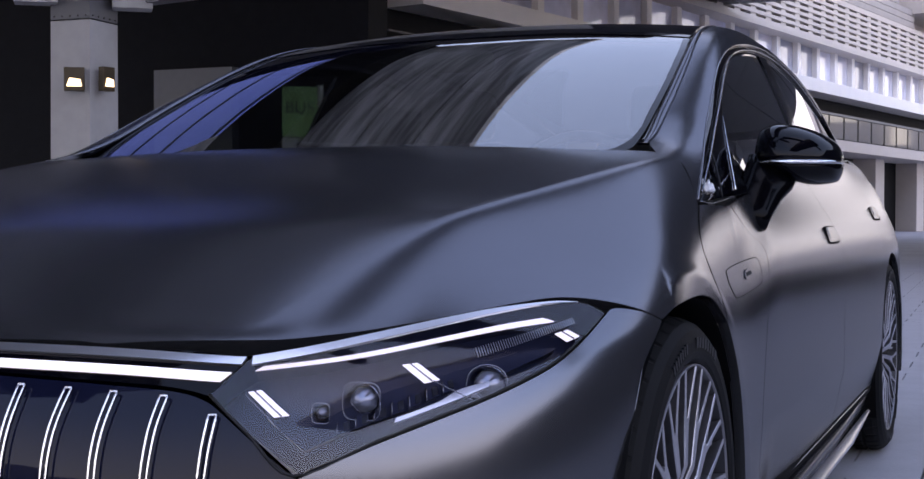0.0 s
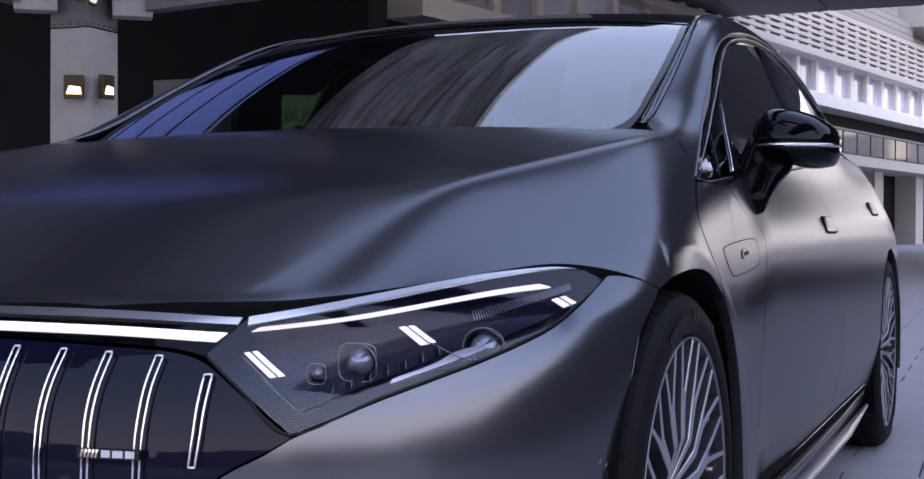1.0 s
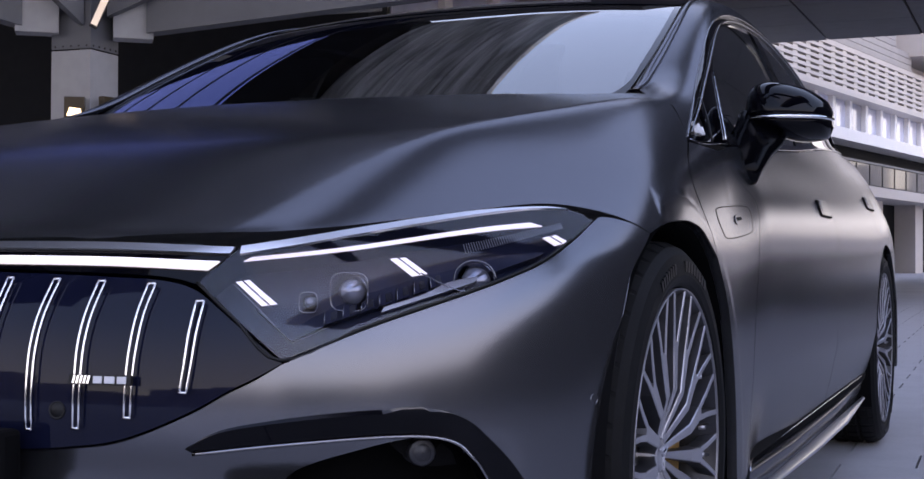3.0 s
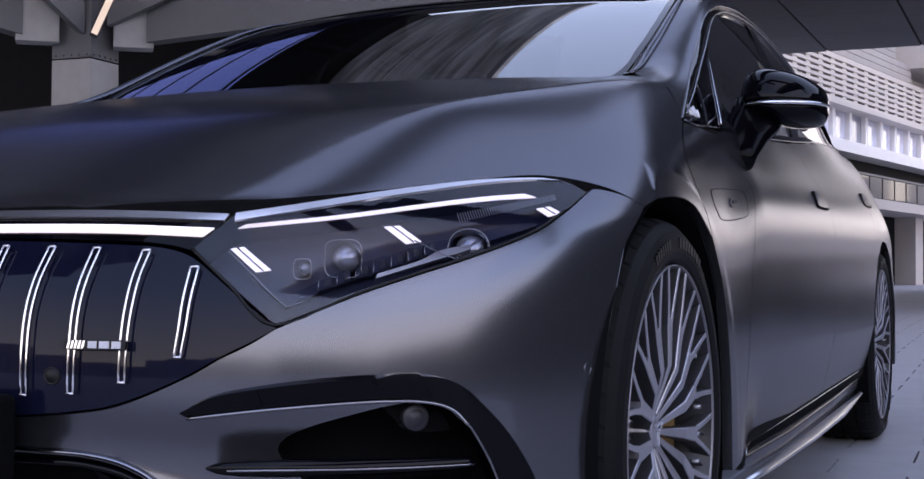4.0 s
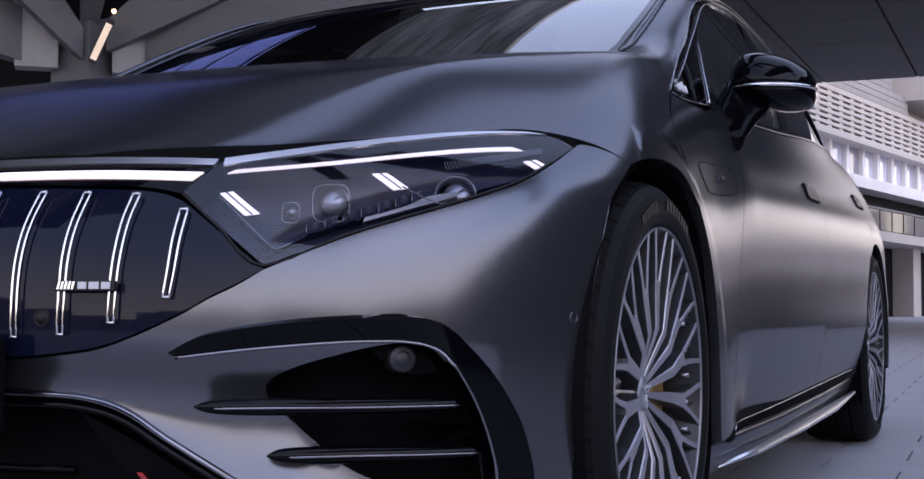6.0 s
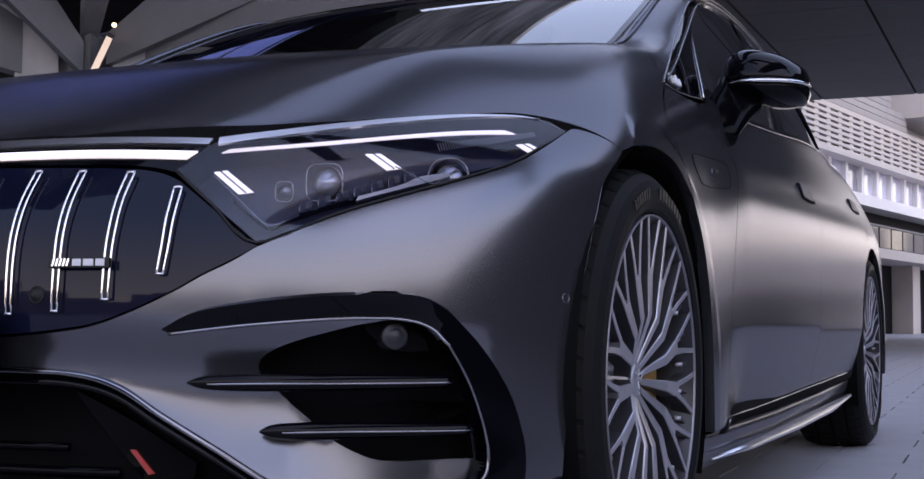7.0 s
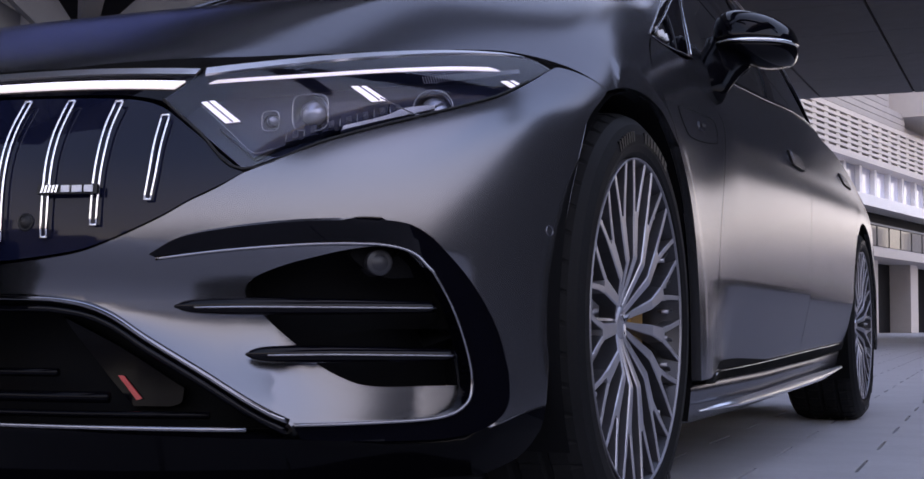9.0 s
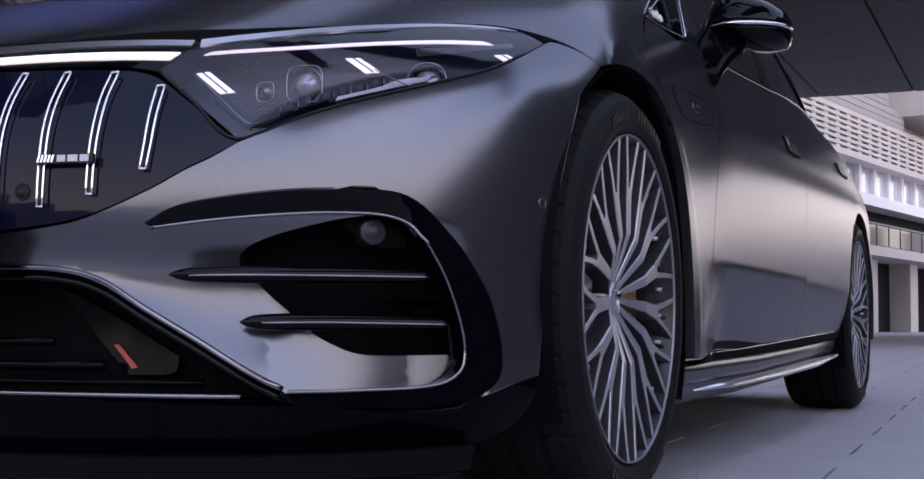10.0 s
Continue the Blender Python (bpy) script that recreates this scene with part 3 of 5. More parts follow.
def fan(q):
    """Front of the car: degrees round the upright axis behind the nose, and height."""
    q = np.asarray(q, float); t = np.radians(q[:, 0]); o = 0 * t
    return np.stack([o, o + .1, q[:, 1]], -1), np.stack([np.sin(t), -np.cos(t), o], -1)
def drum(q):
    """Top and sides: y, and degrees round the lengthwise axis, 0 upwards."""
    q = np.asarray(q, float); t = np.radians(q[:, 1]); o = 0 * t
    return np.stack([o, q[:, 0], o + .45], -1), np.stack([np.sin(t), o, np.cos(t)], -1)


def chin(x, y, z):
    """The skin with the shallow fold across the lower bumper."""
    u = np.degrees(np.arctan2(np.abs(x), np.maximum(.1 - y, 1e-3)))
    fade = np.clip((53.5 - u) / 4, 0, 1)
    mid = .420 - .025 * np.clip((u - 8) / 22, 0, 1)
    low = .05 + .11 * np.clip((u - 22) / 12, 0, 1) + .38 * np.clip((u - 38) / 10, 0, 1)
    fold = np.clip(smin((mid + .08 - z) / .075, (z - mid + low) / low + .10, .42), 0, 1)
    fold = fold * fold * (3 - 2 * fold)
    a, b = np.clip((u - 36) / 16, 0, 1), np.clip((55.3 - u) / 2.5, 0, 1)
    scoop = a * a * (3 - 2 * a) * b * np.clip((.36 - z) / .05, 0, 1) * np.clip((z - .205) / .02, 0, 1)
    return body(x, y, z) + .022 * fade * fold * np.clip((.5 - z) / .03, 0, 1) + .022 * scoop


def shifted(f, d):
    return lambda x, y, z: f(x, y, z) - d


def flank(*yz):
    """Drum places of points given by y and z on the side of the car."""
    q = np.array(yz, float)
    o = 0 * q[:, 0]
    p = out(body, np.stack([o, q[:, 0], q[:, 1]], -1), np.stack([o + 1, o, o], -1), .2, 1.3)
    return [(float(a[1]), math.degrees(math.atan2(a[0], a[2] - .45))) for a in p]


def above(*xy):
    """Drum places of points given by x and y on the top of the car."""
    q = np.array(xy, float)
    o = 0 * q[:, 0]
    p = out(body, np.stack([q[:, 0], q[:, 1], o + .5], -1), np.stack([o, o, o + 1], -1), 0, 1.3)
    return [(float(a[1]), math.degrees(math.atan2(a[0], a[2] - .45))) for a in p]


def soft(points, closed=True, n=6):
    """A smooth line through points; a third value marks a corner."""
    k = len(points)
    p = [np.array(q[:2], float) for q in points]
    c = [len(q) > 2 for q in points]
    line = []
    for i in range(k if closed else k - 1):
        a, b = p[i], p[(i + 1) % k]
        before, after = p[i - 1] if closed or i else a, p[(i + 2) % k] if closed or i + 2 < k else b
        ta = (b - a) if c[i] or (not closed and i == 0) else (b - before) / 2
        tb = (b - a) if c[(i + 1) % k] or (not closed and i + 2 >= k) else (after - a) / 2
        for s in np.arange(n) / n:
            line.append((2 * s ** 3 - 3 * s ** 2 + 1) * a + (s ** 3 - 2 * s ** 2 + s) * ta + (3 * s ** 2 - 2 * s ** 3) * b + (s ** 3 - s ** 2) * tb)
    if not closed:
        line.append(p[-1])
    return np.array(line)


def both(half, where=0):
    """A half outline and its mirror image as one closed outline."""
    other = [tuple(-v if i == where else v for i, v in enumerate(q)) for q in half[::-1]]
    return list(half) + [q for q in other if abs(q[where]) > 1e-6]


def inside(q, loop):
    x, y = q[:, 0][:, None], q[:, 1][:, None]
    a, b = loop, np.roll(loop, -1, 0)
    dy = np.where(b[:, 1] == a[:, 1], 1e-12, b[:, 1] - a[:, 1])
    cross = ((a[:, 1] > y) != (b[:, 1] > y)) & (x < (b[:, 0] - a[:, 0]) * (y - a[:, 1]) / dy + a[:, 0])
    return cross.sum(1) % 2 == 1


def away(q, loop):
    a, b = loop, np.roll(loop, -1, 0)
    d = b - a
    t = np.clip(((q[:, None] - a) * d).sum(-1) / np.maximum((d * d).sum(-1), 1e-12), 0, 1)
    return np.sqrt((((a + t[..., None] * d) - q[:, None]) ** 2).sum(-1)).min(1)


def skin(q, proj, f=None, lift=0.0):
    """Places and normals on the car's skin for fan or drum places."""
    f = f or body
    base, way = proj(q)
    p = out(f, base, way, .12, 1.5)
    n = grad(f, p)
    return p + lift * n, n


def panel(name, loop, proj, mat, parent, f=None, step=.022, lift=0.0, depth=.02, holes=(), label="", side=1, fine=6):
    """A sheet cut from the skin along an outline, with turned-in edges."""
    from mathutils.geometry import delaunay_2d_cdt
    sc = np.array([.015, 1.0]) if proj is fan else np.array([1.0, .015])
    loops = [soft(l, True, fine) * sc for l in (loop, *holes)]
    lo, hi = loops[0].min(0), loops[0].max(0)
    gx, gy = np.meshgrid(np.arange(lo[0], hi[0], step), np.arange(lo[1], hi[1], step * .9))
    gx[1::2] += step / 2
    g = np.stack([gx.ravel(), gy.ravel()], -1)
    keep = inside(g, loops[0]) & (away(g, loops[0]) > step * .35)
    for l in loops[1:]:
        keep &= ~inside(g, l) & (away(g, l) > step * .35)
    g = g[keep]
    pts, edges = [], []
    for l in loops:
        k = len(pts)
        pts += [Vector(v) for v in l]
        edges += [(k + i, k + (i + 1) % len(l)) for i in range(len(l))]
    pts += [Vector(v) for v in g]
    vs, es, fs, *_ = delaunay_2d_cdt(pts, edges, [], 0, 1e-7)
    v = np.array([tuple(a) for a in vs])
    mid = np.array([v[list(t)].mean(0) for t in fs])
    ok = inside(mid, loops[0])
    for l in loops[1:]:
        ok &= ~inside(mid, l)
    tris = [list(t) for t, good in zip(fs, ok) if good]
    p, n = skin(v / sc, proj, f, lift)
    nrm = np.cross(p[[t[1] for t in tris]] - p[[t[0] for t in tris]], p[[t[2] for t in tris]] - p[[t[0] for t in tris]])
    turn = (nrm * n[[t[0] for t in tris]]).sum(1) < 0
    tris = [t[::-1] if r else t for t, r in zip(tris, turn)]
    verts, norms, faces = list(p), list(n), list(tris)
    if depth:
        count = {}
        for t in tris:
            for a, b in zip(t, t[1:] + t[:1]):
                count[(a, b)] = 1
        rim = [(a, b) for a, b in count if (b, a) not in count]
        for a, b in rim:
            d = p[b] - p[a]
            w = np.cross(d, n[a])
            w /= max(np.linalg.norm(w), 1e-9)
            k = len(verts)
            verts += [p[a], p[b], p[b] - depth * n[b], p[a] - depth * n[a]]
            norms += [w] * 4
            faces.append([k + 1, k, k + 3, k + 2] if depth > 0 else [k, k + 1, k + 2, k + 3])
    verts, norms = np.array(verts), np.array(norms)
    if side < 0:
        verts, norms, faces = verts * (-1, 1, 1), norms * (-1, 1, 1), [t[::-1] for t in faces]
    me = bpy.data.meshes.new(name)
    me.from_pydata(verts.tolist(), [], faces)
    me.polygons.foreach_set("use_smooth", [True] * len(me.polygons))
    me.normals_split_custom_set_from_vertices(norms.tolist())
    me.materials.append(mat)
    ob = new(name, me)
    ob.parent = parent
    return tagged(ob, label)


def trim(name, line, proj, radius, mat, parent, f=None, lift=.002, n=8, closed=False, side=1, flat=1.0, label="", fine=5):
    """A rod or strip laid along a line on the skin."""
    q = soft(line, closed, fine)
    p, nn = skin(q, proj, f, lift)
    if closed:
        p, nn = np.vstack([p, p[:1]]), np.vstack([nn, nn[:1]])
    if side < 0:
        p, nn = p * (-1, 1, 1), nn * (-1, 1, 1)
    r = radius
    if hasattr(radius, "__len__"):
        r = np.interp(np.linspace(0, 1, len(p)), np.linspace(0, 1, len(radius)), radius)
    return part(name, tube(p, r, n, flat, nn), mat, parent, label, True)


car = thing("car", "satin dark grey electric saloon with black gloss trim, on pale paving", "car")

# hood: one broad panel that wraps over both front wheels
arch = [(-.19, .753), (-.12, .770), (-.013, .779), (.08, .777), (.16, .763), (.258, .716)]
hood_edge = [(-.752, 0), (-.752, 21.7), (-.745, 40), (-.741, 47.6), (-.70, 59.3), (-.635, 63.6), (-.537, 65.6), (-.43, 66.7), (-.356, 67.6), (-.279, 69.7)]
hood_half = hood_edge + [(*q, 1) if i in (0, 5) else q for i, q in enumerate(flank(*arch))]
hood_half += flank((.225, .77), (.185, .82), (.17, .86), (.205, .902)) + [(*flank((.27, .941))[0], 1)] + [(*above((.835, .36))[0], 1)] + above((.77, .352), (.70, .36), (.55, .37), (.3, .376), (0, .38))
panel("hood", both(hood_half, 1), drum, PAINT, car, depth=.03, step=.012)
panel("cowl_cover", both(above((0, .372), (.3, .368), (.55, .362), (.70, .352), (.74, .38), (.70, .47), (.5, .46), (.3, .455), (0, .45)), 1), drum, PLASTIC, car, f=shifted(pane_skin, -.012), depth=0)

# windscreen, pillars, roof
ws_half = above((0, .405), (.3, .41), (.55, .42), (.66, .432)) + above((.712, .475), (.714, .53), (.70, .70), (.679, .95)) + [(*above((.645, 1.215))[0], 1)] + above((.5, 1.205), (.3, 1.2), (0, 1.195))
screen = panel("windscreen", both(ws_half, 1), drum, WINDSCREEN, car, f=shifted(pane_skin, -.004), depth=0, step=.02)
screen.visible_shadow = False
panel("roof", both(above((0, 1.205), (.3, 1.21), (.5, 1.215)) + [(*above((.64, 1.225))[0], 1)] + above((.60, 1.6), (.585, 2.2), (.56, 2.9), (.5, 3.5)) + above((.3, 3.62), (0, 3.66)), 1), drum, GLOSS, car, f=shifted(green, -.002), depth=.02, label="black panoramic glass roof")
dlo_top = [(.285, .950), (.38, .992), (.481, 1.037), (.666, 1.123), (.872, 1.220), (1.047, 1.294), (1.238, 1.353), (1.445, 1.390), (1.724, 1.418), (2.05, 1.424), (2.45, 1.39), (2.85, 1.30), (3.2, 1.175)]
belt_line = [(3.22, 1.135), (2.75, 1.108), (2.12, 1.067), (1.64, 1.026), (1.10, .988), (.68, .966), (.395, .944)]
for sd in (1, -1):
    frame_loop = [(*above((.79, .352))[0], 1)] + above((.745, .46), (.737, .55), (.722, .72), (.70, .95), (.67, 1.2), (.632, 1.5), (.607, 2.0), (.592, 2.5), (.565, 3.1)) + [(*above((.54, 3.55))[0], 1)] + [(*flank((3.55, 1.06))[0], 1)]
    frame_loop += [(*flank((3.27, 1.125))[0], 1)] + flank(*dlo_top[::-1][:-1]) + [(*flank((.272, .945))[0], 1), (*above((.842, .362))[0], 1)]
    panel("side_frame", frame_loop, drum, PAINT, car, depth=.012, side=sd)
    ring = flank(*dlo_top) + [(*flank(belt_line[0])[0], 1)] + flank(*belt_line[1:-1]) + [(*flank((.29, .946))[0], 1)]
    q1 = [(*q, 1) for q in flank((.345, .963), (.535, 1.048), (.478, .960))]
    q2 = [(*flank((.66, .985))[0], 1)] + flank((.735, 1.08)) + [(*flank((.83, 1.166))[0], 1)] + flank((.93, 1.222), (1.08, 1.285), (1.27, 1.338), (1.5, 1.372)) + [(*flank((1.76, 1.395))[0], 1), (*flank((1.70, 1.045))[0], 1)] + flank((1.1, 1.005))
    q3 = [(*flank((1.83, 1.06))[0], 1), (*flank((1.88, 1.395))[0], 1)] + flank((2.2, 1.39), (2.6, 1.33), (2.95, 1.235)) + [(*flank((3.1, 1.15))[0], 1)] + flank((2.5, 1.105))
    panel("window_frame", ring, drum, GLOSS, car, lift=-.006, depth=.012, holes=(q1, q2, q3), side=sd, label="black gloss window surround")
    for nm, q in (("quarter_window", q1), ("front_window", q2), ("rear_window", q3)):
        w = panel(nm, q, drum, SIDEGLASS, car, lift=-.010, depth=0, side=sd, label="dark tinted side glass")
        w.visible_shadow = False
    trim("window_trim", flank(*dlo_top), drum, .0020, DARKCHROME, car, lift=.001, side=sd, label="thin chrome strip round the side windows")
    trim("window_trim", flank((.29, .945), *belt_line[::-1]), drum, [.0015, .0015, .002, .003, .003], DARKCHROME, car, lift=.001, side=sd)
    trim("window_trim", flank((.637, .975), (.72, 1.072), (.80, 1.150)), drum, [.0017, .0012, .0004], CHROME, car, lift=-.004, side=sd)
    trim("window_seal", flank((.497, .960), (.555, 1.04), (.572, 1.064)), drum, .0022, PLASTIC, car, lift=-.006, side=sd)
    trim("window_seal", flank((.345, .966), (.50, 1.03), (.69, 1.116), (.89, 1.208), (1.065, 1.282), (1.25, 1.340), (1.46, 1.377), (1.74, 1.404), (2.05, 1.41), (2.43, 1.376), (2.82, 1.288)), drum, .0022, DARKCHROME, car, lift=-.002, side=sd)
    for i, (h0, h1) in enumerate(((.968, .986), (.970, .990), (.969, .984), (.968, .989), (.970, .982))):
        trim("window_mark", flank((.388 + i * .015, h0), (.394 + i * .015, h1 + .004)), drum, .0026, WHITEPRINT, car, lift=-.006, side=sd, fine=2)
    edge_in, edge_out = ((.714, .475), (.716, .53), (.702, .70), (.681, .95), (.647, 1.215)), ((.668, 1.205), (.699, .95), (.720, .72), (.735, .55), (.741, .475))
    band = above(*edge_in) + above(*edge_out)
    panel("pillar_trim", [(*q, 1) if k in (0, 4, 5, 9) else q for k, q in enumerate(band)], drum, GLOSS, car, lift=-.002, depth=.006, side=sd, label="black gloss strip beside the windscreen", step=.012)
    trim("pillar_strip", above((.738, .455), (.729, .55), (.714, .72), (.692, .95), (.660, 1.205), (.640, 1.40), (.622, 1.62)), drum, [.006, .011, .012, .011, .008, .004, .0005], PAINT, car, lift=.001, side=sd, flat=.6, n=14, fine=8)
    border = [(*above((.56, .421))[0], 1)] + above((.66, .434)) + above((.7115, .475), (.7135, .53), (.70, .70), (.679, .95)) + [(*above((.645, 1.205))[0], 1), (*above((.630, 1.2))[0], 1)]
    border += above((.664, .95), (.685, .70), (.694, .58), (.689, .505), (.655, .455))
    panel("glass_border", border, drum, GLOSS, screen, f=shifted(pane_skin, -.0025), depth=0, side=sd, step=.012, label="black printed edge of the windscreen")

# sides
FRONT_SEAM = [(.60, .262), (.586, .40), (.64, .585), (.71, .741), (.757, .82), (.735, .855), (.63, .886)]
REAR_SEAM = [(1.85, .275), (1.853, .473), (1.862, .60), (1.925, .79), (1.885, .894), (1.80, .955)]
rear_arch = [(3.21 + .41 * math.sin(a), .368 + .405 * math.cos(a)) for a in [radians(d) for d in (-107, -90, -70, -50, -30, -15, 0, 15, 30, 50, 70, 90, 107)]]


def corner(y, z):
    return (*flank((y, z))[0], 1)


GAP = .004
for sd in (1, -1):
    wing = [corner(.264, .712)] + flank((.336, .618), (.373, .506), (.388, .40)) + [corner(.388, .257), corner(.60 - GAP, .262)]
    wing += flank(*[(y - GAP, z) for y, z in FRONT_SEAM[1:]]) + [corner(.515, .938), corner(.278, .939)] + flank((.213, .90), (.178, .86), (.193, .822), (.233, .77))
    panel("front_wing", wing, drum, PAINT, car, side=sd, step=.012)
    door = [corner(.60, .262)] + flank(*FRONT_SEAM[1:]) + [corner(.52, .940)] + flank((.68, .961), (1.10, .983)) + [corner(1.66 - GAP, 1.021)]
    door += flank(*[(y - GAP, z) for y, z in REAR_SEAM[::-1]])[:-1] + [corner(1.85 - GAP, .275)]
    panel("front_door", door, drum, PAINT, car, side=sd)
    rdoor = [corner(1.85, .275)] + flank(*REAR_SEAM[1:]) + [corner(1.66, 1.021)] + flank((2.12, 1.062)) + [corner(2.86, 1.112)] + flank((2.99, 1.0), (3.0, .90)) + [corner(2.965, .70 + .006)]
    rdoor += flank((2.89, .62), (2.83, .52), (2.805, .42)) + [corner(2.80, .30)]
    panel("rear_door", rdoor, drum, PAINT, car, side=sd)
    quarter = [corner(2.969, .706)] + flank((3.004, .90), (2.994, 1.0)) + [corner(2.864, 1.112)] + flank((3.0, 1.118)) + [corner(3.27, 1.122), corner(3.55, 1.055)] + flank((4.0, .98)) + [corner(4.3, .90), corner(4.32, .30), corner(3.60, .27)]
    quarter += flank(*rear_arch[-2:4:-1]) + flank(rear_arch[4])
    panel("rear_quarter", quarter, drum, PAINT, car, side=sd)
    # sill: gloss strip, painted skirt, bright lower edge
    strip_loop = [corner(.46, .2475)] + flank((.60, .262), (1.0, .2665), (2.0, .2905)) + [corner(2.74, .309), corner(2.74, .286)] + flank((2.0, .265), (1.0, .2425))
    sill = panel("sill_strip", strip_loop, drum, LINER, car, lift=.0045, depth=.012, side=sd, step=.012, label="black gloss sill strip")
    trim("sill_line", flank((.60, .2625), (1.0, .267), (2.0, .291), (2.74, .3095)), drum, .0016, CHROME, sill, lift=.0045, side=sd)
    bm = bmesh.new()
    prof = [(.885, .2465), (.921, .2455), (.9255, .242), (.914, .205), (.898, .172), (.87, .152), (.80, .146)]
    rows = []
    for y, lift_z, xin in ((.40, 0, .01), (.6, 0, 0), (1.2, .004, -.012), (2.0, .018, -.01), (2.7, .034, .0), (2.80, .036, .02)):
        rows.append([bm.verts.new((sd * (x - xin), y, z + lift_z)) for x, z in prof])
    for a, b in zip(rows, rows[1:]):
        for i in range(len(prof) - 1):
            bm.faces.new((a[i], b[i], b[i + 1], a[i + 1]))
    part("side_skirt", bm, PAINT, car, "satin grey side skirt", True)
    bm = tube([(sd * x, y, z) for x, y, z in ((.920, .56, .186), (.932, .9, .187), (.940, 1.5, .196), (.941, 2.1, .207), (.930, 2.70, .222))], [.003, .011, .016, .017, .006], 12, .6, [(sd * .5, 0, .85)] * 5)
    part("skirt_fin", bm, SATINCHROME, car, "polished fin along the skirt", True)
    # flap and handles
    flap = [(.336, .799), (.372, .8145), (.628, .8275), (.671, .813), (.668, .790), (.634, .7695), (.412, .754), (.362, .768)]
    if sd > 0:
        fl = panel("charging_flap", flank(*flap), drum, PAINT, car, lift=.0006, depth=.003, step=.02)
        trim("flap_joint", flank(*flap), drum, .0012, LINER, fl, lift=-.0002, closed=True)
    badge = panel("badge", flank((.515, .786), (.518, .803), (.572, .807), (.575, .790)), drum, PAINT, car, lift=.003, depth=.004, step=.02, side=sd, label="small grey side badge")
    panel("badge_bar", [(*q, 1) for q in flank((.527, .792), (.527, .799), (.563, .802), (.563, .795))], drum, BLACKINK, badge, lift=.0045, depth=.001, step=.02, side=sd, fine=1)
    for nm, (y0, z0) in (("door_handle", (1.68, .866)), ("door_handle", (2.94, .930))):
        hl = flank((y0, z0 - .016), (y0 + .002, z0 + .010), (y0 + .016, z0 + .016), (y0 + .17, z0 + .016), (y0 + .186, z0 + .010), (y0 + .188, z0 - .016), (y0 + .174, z0 - .025), (y0 + .014, z0 - .025))
        h = panel(nm, hl, drum, HANDLE, car, f=lambda x, y, z, b=z0 - .028: body(x, y, z) - .004 - .06 * np.clip(z - b, 0, .06), lift=.0, depth=.008, step=.02, side=sd, label="flush handle with a chrome edge")
        trim("handle_joint", hl, drum, .0055, LINER, h, lift=-.001, closed=True, side=sd)
        trim("handle_edge", [hl[0], hl[1], hl[2]], drum, .0016, DARKCHROME, h, lift=.008, side=sd)

# inner shell behind the gaps, and the cabin floor
lin_top = flank((.40, .93), (1.1, .97), (2.1, 1.05), (3.0, 1.09), (4.2, .95))
for sd in (1, -1):
    lin = [(*q, 1) for q in flank((.425, .93)) + lin_top[1:] + flank((4.25, .3), (3.66, .3))] + [(*q, 1) for q in flank(*rear_arch[-1::-1])] + [(*q, 1) for q in flank((2.7, .27), (.46, .27))]
    panel("inner_shell", lin, drum, LINER, car, lift=-.028, depth=0, step=.06, side=sd, fine=1)
hood_in = [(-.70, 0), (-.69, 40), (-.64, 57), (-.55, 62), (-.40, 63.5)] + flank((-.25, .77), (0, .80), (.2, .79), (.33, .84), (.42, .93)) + above((.70, .42), (.3, .42), (0, .42))
panel("inner_shell", both(hood_in, 1), drum, LINER, car, lift=-.03, depth=0, step=.05)
part("cabin_floor", box((-.88, .45, .27), (.88, 4.1, .31)), LINER, car)
part("engine_bay_floor", box((-.66, -.62, .15), (.66, .5, .30)), LINER, car)
part("bulkhead", box((-.86, .44, .3), (.86, .5, .98)), LINER, car)
for sd in (1, -1):
    for y0 in (0, 3.21):
        bm = bmesh.new()
        rings = []
        for x in (.60, .943):
            rings.append([bm.verts.new((sd * x, y0 + .415 * math.sin(a), .368 + .41 * math.cos(a))) for a in np.radians(np.linspace(-118, 118, 40))])
        for i in range(39):
            bm.faces.new((rings[0][i], rings[0][i + 1], rings[1][i + 1], rings[1][i]))
        bm.faces.new(rings[0])
        part("wheel_arch_liner", bm, LINER, car, "", True)

# front: bumper, grille, light bar
grille_top = [(0, .697), (13.1, .693), (19.3, .690), (24.8, .686), (27.3, .681), (28.8, .673), (29.9, .661), (32.2, .626), (34.5, .590), (35.5, .575, 1)]
grille_low = [(35.5, .575, 1), (33.6, .554), (31.5, .535), (29.8, .517), (28.0, .501), (25.7, .483), (23.4, .469), (20.9, .461), (15.6, .452), (8, .449), (0, .448)]
lamp_low = [(41.1, .617), (45.6, .644), (49.5, .665), (53.3, .686), (57.1, .709), (61.1, .741)]
lower_line = [(0, .403), (16.4, .402), (21.8, .397), (25.2, .380), (28.5, .345), (32.6, .302), (36.4, .259), (38.9, .235)]
front_arch = [(72.9, .752), (67.6, .686), (65.2, .60), (63.3, .51), (62.0, .414), (61.1, .317), (60.6, .250)]
hole = [(35.9, .405), (36.3, .427), (38.0, .443), (40.5, .457), (43.5, .470), (46.4, .474), (48.6, .454), (50.2, .416), (51.6, .366), (52.4, .316), (52.7, .281, 1), (45.8, .281), (42.8, .297), (40.6, .322), (39.6, .340), (38.0, .365)]
